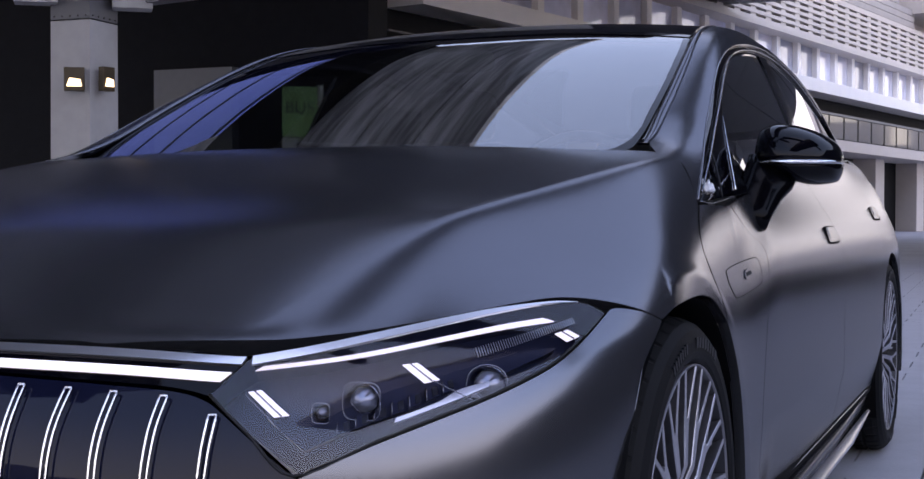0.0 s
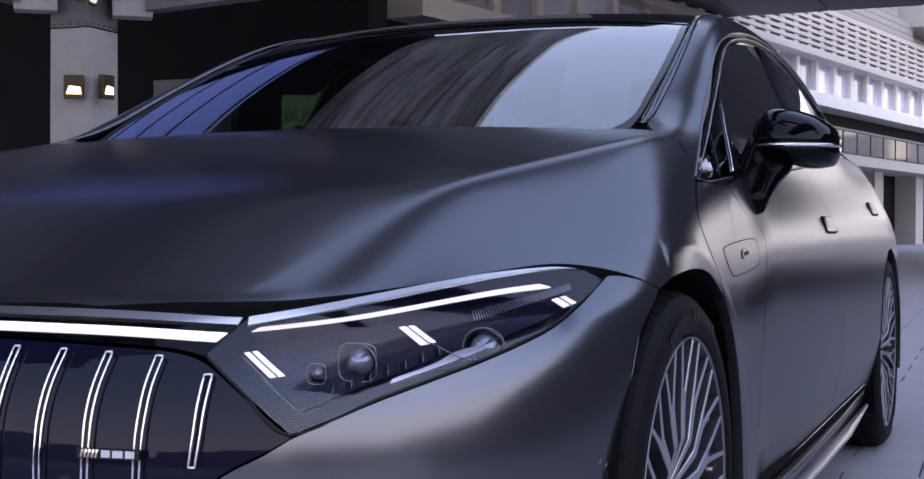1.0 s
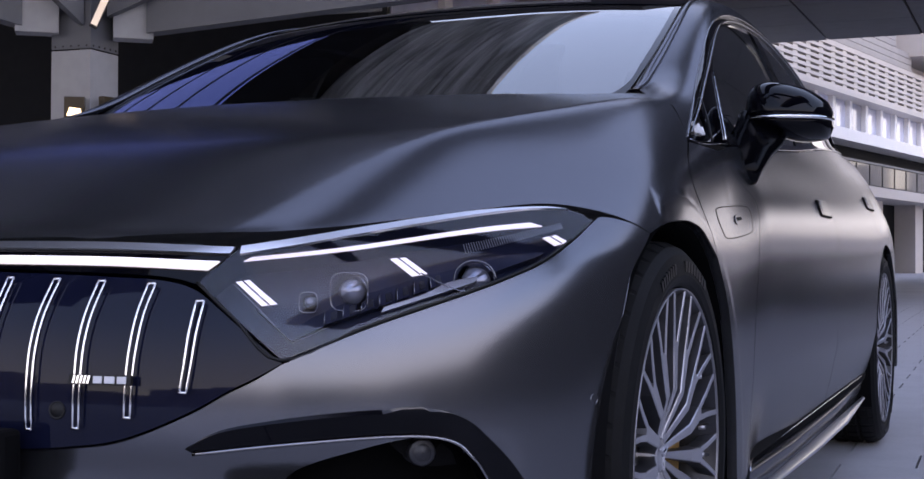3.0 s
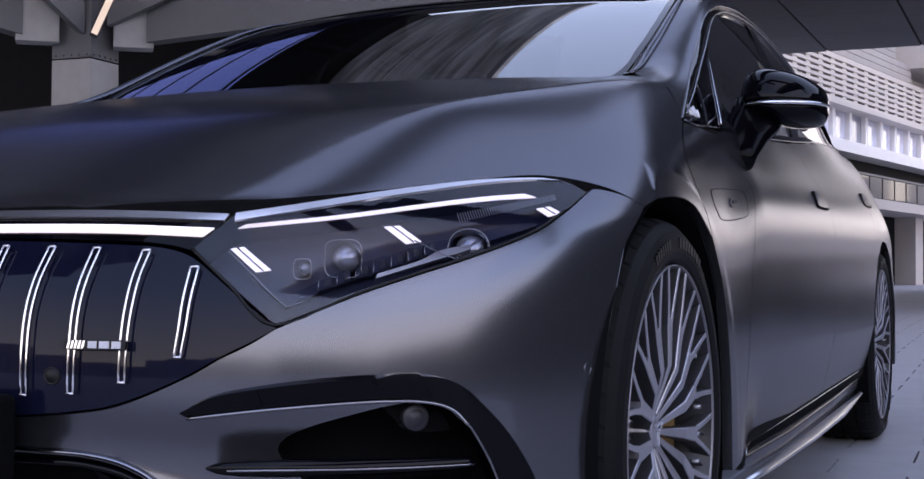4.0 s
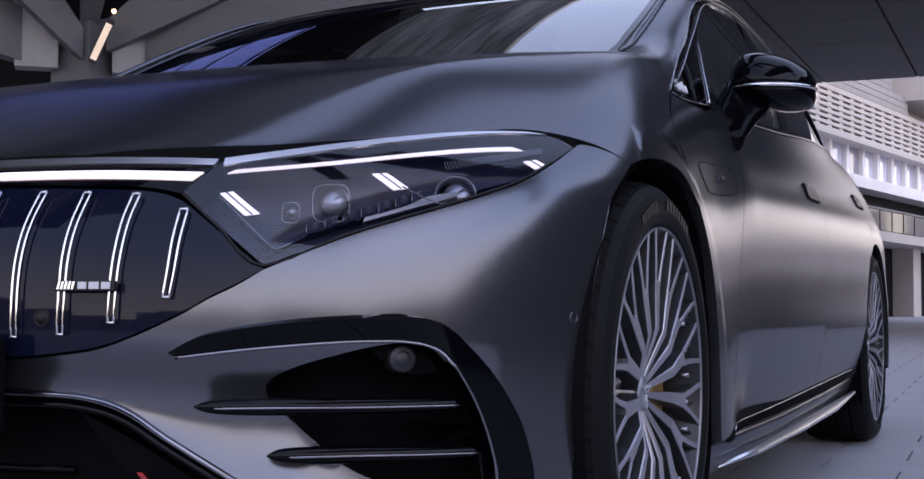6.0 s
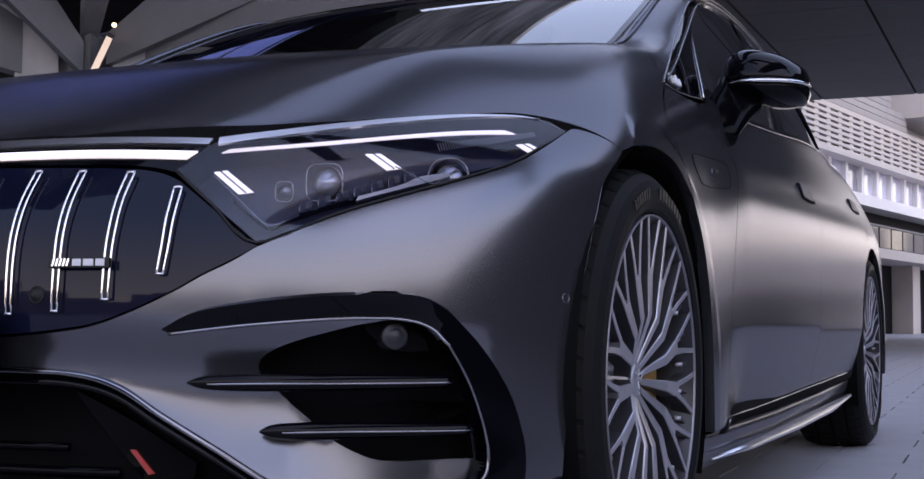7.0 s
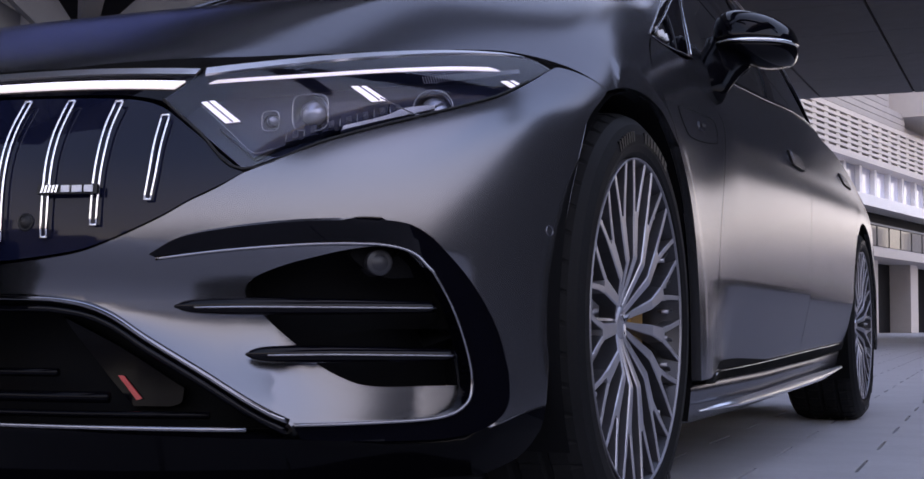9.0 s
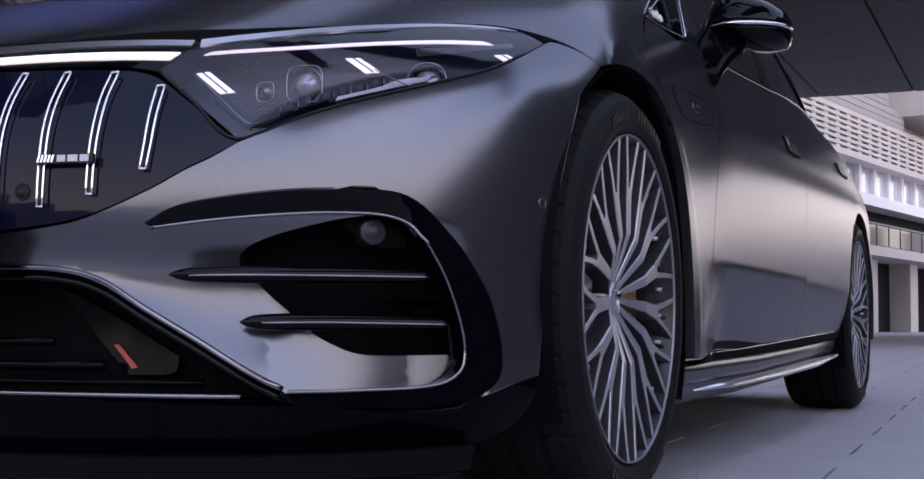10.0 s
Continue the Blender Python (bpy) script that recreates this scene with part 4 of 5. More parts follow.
bumper_half = [(q[0], q[1] - .004, *q[2:]) for q in grille_low[::-1][:-1]] + [(35.5, .571, 1)] + [(u, v - .004) for u, v in lamp_low] + [(64.9, .768), (66.6, .776), (70.0, .768), (*front_arch[0], 1)] + front_arch[1:-1] + [(*front_arch[-1], 1), (56, .226), (53.6, .219), (50.5, .215), (45.8, .214), (39.5, .218, 1)] + lower_line[::-1]
mirror_hole = [(-u, v, *r) for u, v, *r in hole[::-1]]
bumper = panel("front_bumper", both(bumper_half), fan, PAINT, car, f=chin, holes=(hole, mirror_hole), depth=.03, step=.012)
grille = panel("grille", both([(u, v - .002, *r) for u, v, *r in grille_top] + grille_low[1:]), fan, NAVYGLOSS, car, lift=-.004, depth=.02, label="black gloss closed grille panel with chrome bars")
bar = panel("light_bar", both([(0, .699), (13.1, .695), (19.3, .692), (24.8, .689), (27.5, .684), (29.2, .677, 1), (32.2, .726, 1), (28, .7335), (20, .7355), (10, .7365), (0, .737)]), fan, GLOSS, car, lift=-.003, depth=.02)
panel("upper_strip", both([(0, .724), (20, .7225), (31.7, .7165, 1), (32.1, .7255, 1), (20, .7325), (0, .7335)]), fan, SATINCHROME, bar, lift=.001, depth=.004, label="chrome strip over the light bar")
panel("light_strip", both([(0, .703), (20, .7015), (30.0, .695, 1), (30.9, .7065, 1), (20, .7125), (0, .714)]), fan, WHITELED, bar, lift=.0, depth=.004, label="white light strip")
SLATS = [((29.6, .652), (29.1, .61), (28.8, .569), (28.5, .534)), ((25.7, .674), (25.0, .636), (24.6, .594), (24.4, .553), (24.3, .500)), ((21.4, .677), (20.65, .634), (20.3, .596), (20.2, .554), (20.15, .484)),
         ((17.2, .679), (16.45, .636), (16.1, .598), (16.0, .556), (16.05, .480)), ((12.5, .680), (12.0, .636), (11.75, .598), (11.7, .556), (11.75, .478)), ((7.8, .681), (7.4, .636), (7.3, .598), (7.25, .556), (7.3, .477))]
for sd in (1, -1):
    for line in SLATS:
        bm = bmesh.new()
        q = soft([(u * sd, v) for u, v in line], False, 6)
        for off in (-.24, .24):
            p, nn = skin(q + np.array([off, 0]) * np.linspace(1.25, 1, len(q))[:, None], fan, None, .004)
            tube(p, .0018, 8, 1, nn, bm)
        for e in (0, -1):
            p, nn = skin(q[e] + np.array([[-.3, 0], [.3, 0]]), fan, None, .004)
            tube(p, .0018, 8, 1, nn, bm)
        part("grille_bar", bm, CHROME, grille, "slim double chrome bar", True)
emblem = panel("emblem", [(19.75, .5415, 1), (19.75, .554, 1), (24.75, .5545, 1), (24.75, .5415, 1)], fan, PLASTIC, grille, lift=.012, depth=.006, label="dark nameplate with pale bars", fine=2)
for i in range(5):
    u = 20.05 + i * .3
    panel("emblem_bar", [(u, .543, 1), (u + .14, .553, 1), (u + .32, .553, 1), (u + .18, .543, 1)], fan, CHROME, grille, lift=.0135, depth=.002, fine=1)
for i, (a, b) in enumerate(((21.8, 22.5), (22.7, 23.5), (23.7, 24.4))):
    panel("emblem_bar", [(a, .5435, 1), (a, .5525, 1), (b, .5525, 1), (b, .5435, 1)], fan, GREYPRINT, grille, lift=.0135, depth=.002, fine=1)

c, nn = skin(np.array([[18.3, .506]]), fan, None, -.003)
bm = lathe([(-.006, .0125), (.0008, .0122), (.001, .0105), (.0000, .0100), (.0008, .0095), (.001, .0002)], 24, "z")
bmesh.ops.transform(bm, matrix=Matrix.Translation(c[0]) @ Vector(nn[0]).to_track_quat("Z", "Y").to_matrix().to_4x4(), verts=bm.verts)
part("grille_sensor", bm, PLASTIC, grille, "small round black sensor", True)
# lower intake and lip
def undercut(x, y, z):
    """The skin drawn back towards the ground, for the lip."""
    return chin(x, y, z) + .55 * np.clip(.222 - z, 0, .1)


def chamfer(x, y, z):
    """The skin slanted inwards under the upper edge of the side intake's frame."""
    u = np.degrees(np.arctan2(np.abs(x), np.maximum(.1 - y, 1e-3)))
    return body(x, y, z) + .3 * np.clip(.512 - z, 0, .062) * np.clip((49 - u) / 5, 0, 1) * np.clip((z - .42) / .03, 0, 1)


# near-black sheet, coloured for the shade deep in the intake
panel("lower_intake", both([(u, v) for u, v in lower_line[:-1]] + [(38.6, .228, 1), (20, .222), (0, .222)]), fan, LINER, car, lift=-.09, depth=-.085, step=.03, label="lower intake, its inner shade put into a near-black sheet")
trim("intake_trim", [(-u, v) for u, v in lower_line[:0:-1]] + lower_line, fan, .0047, DARKCHROME, car, f=chin, lift=.004, label="dark chrome line over the lower intake")
trim("intake_edge", [(-u, v - .012) for u, v in lower_line[:0:-1]] + [(u, v - .012) for u, v in lower_line], fan, .006, GLOSS, car, f=chin, lift=-.004)
for z, r, span in ((.30, .006, 20.5), (.268, .008, 25), (.245, .005, 33)):
    trim("intake_blade", [(-span, z), (0, z), (span, z)], fan, r, LIPBLACK, car, lift=-.03)
lip = panel("front_lip", both([(0, .222), (20, .223), (39, .214), (45.8, .208), (50.5, .209), (54, .219), (57.5, .238), (60.4, .249, 1), (59.2, .19), (57.0, .165), (53, .150), (40, .140), (20, .135), (0, .135)]), fan, LIPBLACK, car, f=undercut, lift=.004, depth=.02)
trim("lip_line", [(-36, .226), (-20, .2275), (0, .228), (20, .2275), (36, .226)], fan, .0035, DARKCHROME, lip, lift=.006)
# liner black here includes the contact shade under the lip
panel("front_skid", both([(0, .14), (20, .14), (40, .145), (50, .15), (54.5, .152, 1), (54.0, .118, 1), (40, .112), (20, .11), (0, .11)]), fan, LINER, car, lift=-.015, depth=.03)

# side intakes
frame_out = [(28.8, .465, 1), (31.1, .487), (34.5, .499), (38.8, .508), (43.1, .512), (46.2, .511), (48.3, .499), (50.1, .472), (52.5, .426), (54.6, .368), (55.6, .317), (55.9, .283), (55.6, .249), (53.8, .224), (50.5, .211), (45.8, .210), (39.8, .213, 1)]
frame_in = [(39.3, .232, 1), (44, .234), (49.5, .239), (51.75, .255), (52.4, .283), (52.1, .325), (51.0, .383), (49.5, .432), (48.1, .464), (45.8, .479), (42.2, .482), (35.4, .473), (29.4, .460, 1)]
for sd in (1, -1):
    frame_part = panel("intake_frame", [(u, v, *r) for u, v, *r in frame_out + frame_in], fan, GLOSS, car, f=chamfer, lift=.016, depth=.03, side=sd, label="black gloss frame round the side intake", step=.012)
    trim("frame_trim", [q[:2] for q in frame_in], fan, .0025, DARKCHROME, frame_part, f=chamfer, lift=.019, side=sd)
    # the hollow's shade is in this sheet's near-black colour
    panel("side_intake", [(u, v, *r) for u, v, *r in hole], fan, LINER, car, f=chin, lift=-.07, depth=-.068, side=sd, step=.03, label="recessed side intake, its shade put into a near-black sheet")
    for line, tip in (([(30.7, .390), (32.5, .3905), (36, .391), (42.3, .391), (46, .391), (49.6, .391)], 1), ([(35.9, .326), (37.6, .3265), (42, .327), (47, .326), (51.2, .325)], 1)):
        bl = trim("intake_fin", line, fan, [.0015, .0062, .0088, .0104, .0114, .012, .0118, .0115, .011, .0105, .010, .0095, .009, .0075], GLOSS, car, lift=.006, side=sd, flat=.9, n=14, fine=9, label="black gloss fin across the side intake")
        trim("fin_edge", [(u + 1.6 if i == 0 else u, v - .001) for i, (u, v) in enumerate(line) if i != 1], fan, .0017, DARKCHROME, bl, lift=.0175, side=sd)
    c, nn = skin(np.array([[45.6, .452]]), fan, None, -.012)
    c, nn = c[0] * (sd, 1, 1), nn[0] * (sd, 1, 1)
    m = Matrix.Translation(c) @ Vector(nn).to_track_quat("Z", "Y").to_matrix().to_4x4()
    bm = lathe([(-.03, .019), (.002, .019), (.006, .017), (.004, .0125), (.006, .011), (.0065, 0.0005)], 28, "z")
    bmesh.ops.transform(bm, matrix=m, verts=bm.verts)
    part("parking_sensor", bm, SENSOR, car, "round grey parking sensor", True)
    panel("sensor_shelf", [(43.6, .468), (46.2, .471), (48.0, .452), (48.6, .432, 1), (46.0, .432), (44.0, .452)], fan, LINER, car, lift=-.020, depth=.02, side=sd, step=.02)
    c, nn = skin(np.array([[61.3, .508]]), fan, None, .0008)
    c, nn = c[0] * (sd, 1, 1), nn[0] * (sd, 1, 1)
    bm = lathe([(-.002, .0082), (.0003, .0080), (.0003, .0074), (-.002, .0072)], 24, "z")
    bmesh.ops.transform(bm, matrix=Matrix.Translation(c) @ Vector(nn).to_track_quat("Z", "Y").to_matrix().to_4x4(), verts=bm.verts)
    part("corner_sensor", bm, PAINT, car, "", True)
    trim("arch_edge", front_arch[1:], fan, .0012, PAINT, bumper, lift=-.001, side=sd)
    # red reflector inside the lower intake
    panel("intake_wing", [(19.5, .374, 1), (25, .333), (30.4, .283, 1), (30.2, .264), (29.3, .258, 1), (26.2, .258, 1), (23.0, .312), (21.0, .346)], fan, LIPBLACK, car, lift=-.066, depth=.014, side=sd, step=.02)
    panel("red_reflector", [(24.8, .298, 1), (25.3, .298, 1), (27.0, .268, 1), (26.5, .266, 1)], fan, RED, car, lift=-.062, depth=.006, side=sd, step=.02, fine=1)

# headlamps
lamp_loop = [(29.2, .679, 1), (32.15, .630), (35.4, .577, 1)] + lamp_low + [(64.9, .771, 1), (63.2, .787), (60.0, .790), (54.1, .783), (48.2, .770), (42.6, .755), (37.4, .740), (32.4, .727, 1)]
for sd in (1, -1):
    lamp = panel("headlamp", [(u + .12, v, *r) for u, v, *r in lamp_loop], fan, LAMPBODY, car, lift=-.06, depth=-.056, side=sd, label="slim headlamp with clear lens and white light signature")
    ln = panel("lens", [(u + .12, v, *r) for u, v, *r in lamp_loop], fan, LENS, lamp, lift=-.001, depth=0, side=sd, label="clear lens")
    ln.visible_shadow = False
    trim("lamp_seal", [q[:2] for q in lamp_loop[:9]], fan, .0024, PLASTIC, lamp, lift=-.002, side=sd)
    panel("lamp_brow", [(32.5, .716, 1), (37.4, .730), (42.6, .746), (48.2, .762), (54.1, .777), (59.0, .786), (62.8, .7875, 1), (60, .7895), (54.1, .7825), (48.2, .7695), (42.6, .7545), (37.4, .7395), (32.6, .7268, 1)], fan, SATINCHROME, lamp, lift=.001, depth=.004, side=sd, label="chrome brow strip")
    panel("day_light", [(32.6, .7172, 1), (40.3, .7332), (48.9, .7547), (55.0, .7675), (60.0, .7742, 1), (59.0, .7795, 1), (54.5, .7725), (48.9, .7600), (40.3, .7385), (33.3, .7240, 1)], fan, WHITELED, lamp, lift=-.018, depth=.002, side=sd, label="white daytime light strip")
    for q in ([(31.9, .691), (33.0, .694), (35.1, .660), (33.9, .657)], [(44.6, .729), (45.9, .731), (47.3, .706), (46.0, .702)], [(59.7, .762), (61.3, .766), (62.2, .755), (60.5, .749)]):
        panel("light_block", [(*v, 1) for v in q], fan, WHITELED, lamp, lift=-.026, depth=.002, side=sd, step=.01, fine=2)
        mid = [(q[0][0] * .5 + q[1][0] * .5, q[0][1] * .5 + q[1][1] * .5), (q[3][0] * .5 + q[2][0] * .5, q[3][1] * .5 + q[2][1] * .5)]
        trim("light_rib", mid, fan, .0012, DARKCHROME, lamp, lift=-.0255, side=sd)
    panel("inner_ledge", [(43.0, .646, 1), (46.0, .6625), (51.2, .690, 1), (51.3, .697, 1), (48.6, .688), (46.6, .672), (43.2, .653, 1)], fan, SATINCHROME, lamp, lift=-.02, depth=.01, side=sd, label="bright lower ledge", step=.012)
    panel("inner_bezel", [(33.2, .662, 1), (36.0, .612, 1), (41, .652), (47, .682), (55, .728), (60, .755), (50, .742), (42, .712), (36, .688)], fan, LAMPBODY, lamp, lift=-.048, depth=.012, side=sd)
    trim("light_guide", [(31.6, .688), (33.0, .664), (34.6, .634), (35.9, .610), (36.6, .607), (37.6, .614)], fan, .0006, DARKCHROME, lamp, lift=-.02, side=sd)
    for (u, v), ru, rv, sq in (((40.75, .680), .027, .026, 4.0), ((51.3, .694), .030, .030, 2.2), ((37.5, .664), .013, .014, 4.0)):
        c, nn = skin(np.array([[u, v]]), fan, None, -.03)
        m = Matrix.Translation(c[0]) @ Vector((nn[0][0] * .4, nn[0][1] - .5, 0)).normalized().to_track_quat("Z", "Y").to_matrix().to_4x4()
        pts = []
        for a in np.linspace(0, 2 * math.pi, 37):
            k = (abs(math.cos(a)) ** sq + abs(math.sin(a)) ** sq) ** (-1 / sq)
            pts.append(m @ Vector((ru * k * math.cos(a), rv * k * math.sin(a), 0)))
        bm = tube(pts, .0010, 8)
        cup = lathe([(-.03, ru * .5), (-.006, ru * .93), (-.004, ru * .90)], 28, "z")
        bmesh.ops.transform(cup, matrix=m, verts=cup.verts)
        ball = lathe([(.004, .0005), (.002, ru * .35), (-.004, ru * .62), (-.012, ru * .72)], 28, "z")
        bmesh.ops.transform(ball, matrix=m, verts=ball.verts)
        for b in (bm, cup, ball):
            if sd < 0:
                bmesh.ops.scale(b, vec=(-1, 1, 1), verts=b.verts)
                bmesh.ops.reverse_faces(b, faces=b.faces)
        part("projector", bm, DARKCHROME, lamp, "projector unit in a dark ring", True)
        part("projector_cup", cup, CHROME, lamp, "", True)
        part("projector_lens", ball, LENSBALL, lamp, "", True)
    bm = bmesh.new()
    for i in range(44):
        u = 50.8 + i * .25
        v = .727 + (u - 50.8) * .0036
        p, nn = skin(np.array([[u, v], [u + .12, v + .013 - .00012 * i]]), fan, None, -.012)
        tube(p * (sd, 1, 1), .0007, 4, 1, nn * (sd, 1, 1), bm)
    part("lens_ribs", bm, SATINCHROME, lamp, "fine ribs in the lamp's outer tip")
    trim("ledge_line", [(46.5, .699), (48.6, .678), (49.6, .672)], fan, .0009, DARKCHROME, lamp, lift=-.014, side=sd)
    for i in range(7):
        u, v = 38.6 + i * 1.5, .634 + i * .0095
        cell = panel("reflector_cell", [(u, v, 1), (u + .15, v + .019, 1), (u + 1.15, v + .025, 1), (u + 1.1, v + .007, 1)], fan, LAMPBODY, lamp, lift=-.040, depth=.01, side=sd, fine=1, step=.02)
        panel("cell_facet", [(u + .55, v + .006, 1), (u + .62, v + .019, 1), (u + 1.1, v + .022, 1), (u + 1.05, v + .009, 1)], fan, LAMPCELL, cell, lift=-.0385, depth=.004, side=sd, fine=1, step=.02)
        trim("cell_edge", [(u, v), (u + .15, v + .019)], fan, .0007, DARKCHROME, cell, lift=-.038, side=sd, fine=2)

# wheels
def sunk(r):
    """How far the wheel's face lies behind its lip at a radius."""
    return float(np.interp(r, [0, .03, .06, .115, .19, .287], [-.040, -.038, -.029, -.011, -.011, -.004]))


def spoke(bm, pts, widths, thick=.022, crown=.004):
    """A bar on the wheel's face through (degrees, radius) places."""
    c = [Vector((sunk(r), r * math.cos(radians(a)), r * math.sin(radians(a)))) for a, r in pts]
    rows = []
    for i, p in enumerate(c):
        d = (c[min(i + 1, len(c) - 1)] - c[max(i - 1, 0)])
        d.x = 0
        d.normalize()
        s = Vector((0, -d.z, d.y)) * widths[i] / 2
        x = Vector((1, 0, 0))
        rows.append([bm.verts.new(v) for v in (p - s * 1.1 - x * thick, p - s - x * crown, p - s * .82, p + s * .82, p + s - x * crown, p + s * 1.1 - x * thick)])
    for a, b in zip(rows, rows[1:]):
        for i in range(5):
            bm.faces.new((a[i], b[i], b[i + 1], a[i + 1])).material_index = 1 if i in (0, 4) else 0
    bm.faces.new(rows[0]).material_index = 1
    bm.faces.new(rows[-1][::-1])


tyre_prof = [(-.245, .292), (-.258, .315), (-.262, .338), (-.248, .360), (-.225, .369), (-.196, .3715), (-.190, .364), (-.182, .364), (-.176, .3722), (-.140, .3725), (-.135, .365), (-.123, .365), (-.118, .3725), (-.082, .3722), (-.077, .364), (-.069, .364), (-.063, .3715), (-.034, .369), (-.016, .361), (-.004, .348), (.003, .330), (.004, .312), (.0, .300), (-.006, .293), (-.02, .286)]
bm = bmesh.new()
NT = 288
rings = []
for i, (a, r) in enumerate(tyre_prof):
    ring = []
    for j in range(NT):
        t = 2 * math.pi * j / NT
        cut = .004 if (j % 6 == 0 and i in (4, 5, 8, 9, 12, 13, 16, 17)) else 0
        ring.append(bm.verts.new((a, (r - cut) * math.cos(t), (r - cut) * math.sin(t))))
    rings.append(ring)
for a, b in zip(rings, rings[1:]):
    for j in range(NT):
        bm.faces.new((a[j], b[j], b[(j + 1) % NT], a[(j + 1) % NT]))
wheel = part("wheel", bm, RUBBER, car, "low-profile black tyre on a grey multi-spoke alloy wheel")
bm = lathe([(-.02, .2880), (-.003, .2900), (-.001, .2890), (-.001, .2872), (-.005, .2862)], 96)
part("rim", bm, RIMLIP, wheel, "polished rim lip", True)
part("rim_barrel", lathe([(-.005, .2861), (-.014, .2790), (-.03, .270), (-.06, .262), (-.22, .250)], 96), RIMDARK, wheel, "rim barrel, darkened for the shade between the spokes", True)

for k in range(15):
    c0 = 24 * k - 7
    bm = bmesh.new()
    spoke(bm, [(c0, .030), (c0, .060), (c0, .115), (c0, .196)], [.0110, .0140, .0200, .0290], .032, .0022)
    sp = part("spoke", bm, RIM, wheel, "machined forked spoke")
    sp.data.materials.append(RIMSIDE)
    for s in (-1, 1):
        bm = bmesh.new()
        spoke(bm, [(c0 + s * 2.7, .188), (c0 + s * 4.9, .232), (c0 + s * 7.4, .287)], [.0120, .0098, .0096], .028, .0014)
        pr = part("prong", bm, RIM, sp)
        pr.data.materials.append(RIMSIDE)
    for da, r in ((0, .240), (12, .246)):
        bm = bmesh.new()
        spoke(bm, [(c0 + da, r), (c0 + da, .281)], [.0048, .0056], .022, .001)
        ins = part("spoke_rib", bm, RIMSIDE, wheel, "short dark rib between the prongs")
        ins.location.x = -.012
        bm = lathe([(0, .0005), (0, .0042), (-.012, .0048)], 10)
        bmesh.ops.translate(bm, vec=(sunk(r) - .010, r * math.cos(radians(c0 + da)), r * math.sin(radians(c0 + da))), verts=bm.verts)
        part("rib_end", bm, RIM, ins, "", True)
bm = lathe([(-.100, .080), (-.085, .050), (-.056, .043), (-.044, .039), (-.040, .034), (-.043, .031), (-.038, .029), (-.034, .018), (-.033, .0005)], 48)
part("hub", bm, RIM, wheel, "domed wheel hub cap", True)
for k in range(3):
    bm = bmesh.new()
    spoke(bm, [(120 * k + 30, .003), (120 * k + 30, .026)], [.009, .002], .004, .0025)
    st = part("hub_mark", bm, CHROME, wheel, "raised bright mark on the hub cap")
    st.location.x = .009
bm = lathe([(-.092, .205), (-.090, .100), (-.105, .095), (-.11, .08)], 64)
part("brake_disc", bm, DISC, wheel, "", True)
bm = bmesh.new()
rows = []
for a in np.radians(np.linspace(-34, 24, 10)):
    rows.append([bm.verts.new((x, -(-r) * math.cos(a), r * math.sin(a))) for x, r in ((-.105, .105), (-.066, .105), (-.054, .122), (-.054, .195), (-.064, .212), (-.105, .214))])
for a, b in zip(rows, rows[1:]):
    for i in range(5):
        bm.faces.new((a[i], b[i], b[i + 1], a[i + 1]))
bm.faces.new(rows[0][::-1])
bm.faces.new(rows[-1])
part("brake_caliper", bm, BRONZE, wheel, "bronze brake caliper")
bm = lathe([(-.24, .245), (-.125, .245), (-.125, .01)], 32)
# near-black disc added to deepen the shade seen between the spokes
part("wheel_back", bm, LINER, wheel)
# raised sidewall marks, lettering as bars
for start, count, wide in ((62, 8, 2.6), (100, 7, 1.6), (242, 8, 2.6), (285, 7, 1.6)):
    for i in range(count):
        bm = bmesh.new()
        a = radians(start + i * (wide + .9))
        b = a + radians(wide)
        q = [(.0048, r * math.cos(t), r * math.sin(t)) for r, t in ((.318, a), (.336, a), (.336, b), (.318, b))]
        v = [bm.verts.new(p) for p in q] + [bm.verts.new((p[0] - .004, p[1], p[2])) for p in q]
        for f in ((0, 1, 2, 3), (0, 4, 5, 1), (1, 5, 6, 2), (2, 6, 7, 3), (3, 7, 4, 0)):
            bm.faces.new([v[n] for n in f])
        part("sidewall_mark", bm, PLASTIC, wheel)
wheel.location = (.952, 0, .3725)
for x, y, turn in ((.952, 3.21, 0), (-.952, 0, 180), (-.952, 3.21, 180)):
    w = copy_thing(wheel, pose(x, y, .3725, 20 if y else 0, 0, turn))

# door mirrors
ACROSS = [0, .04, .10, .2, .35, .5, .65, .8, .9, .96, 1]


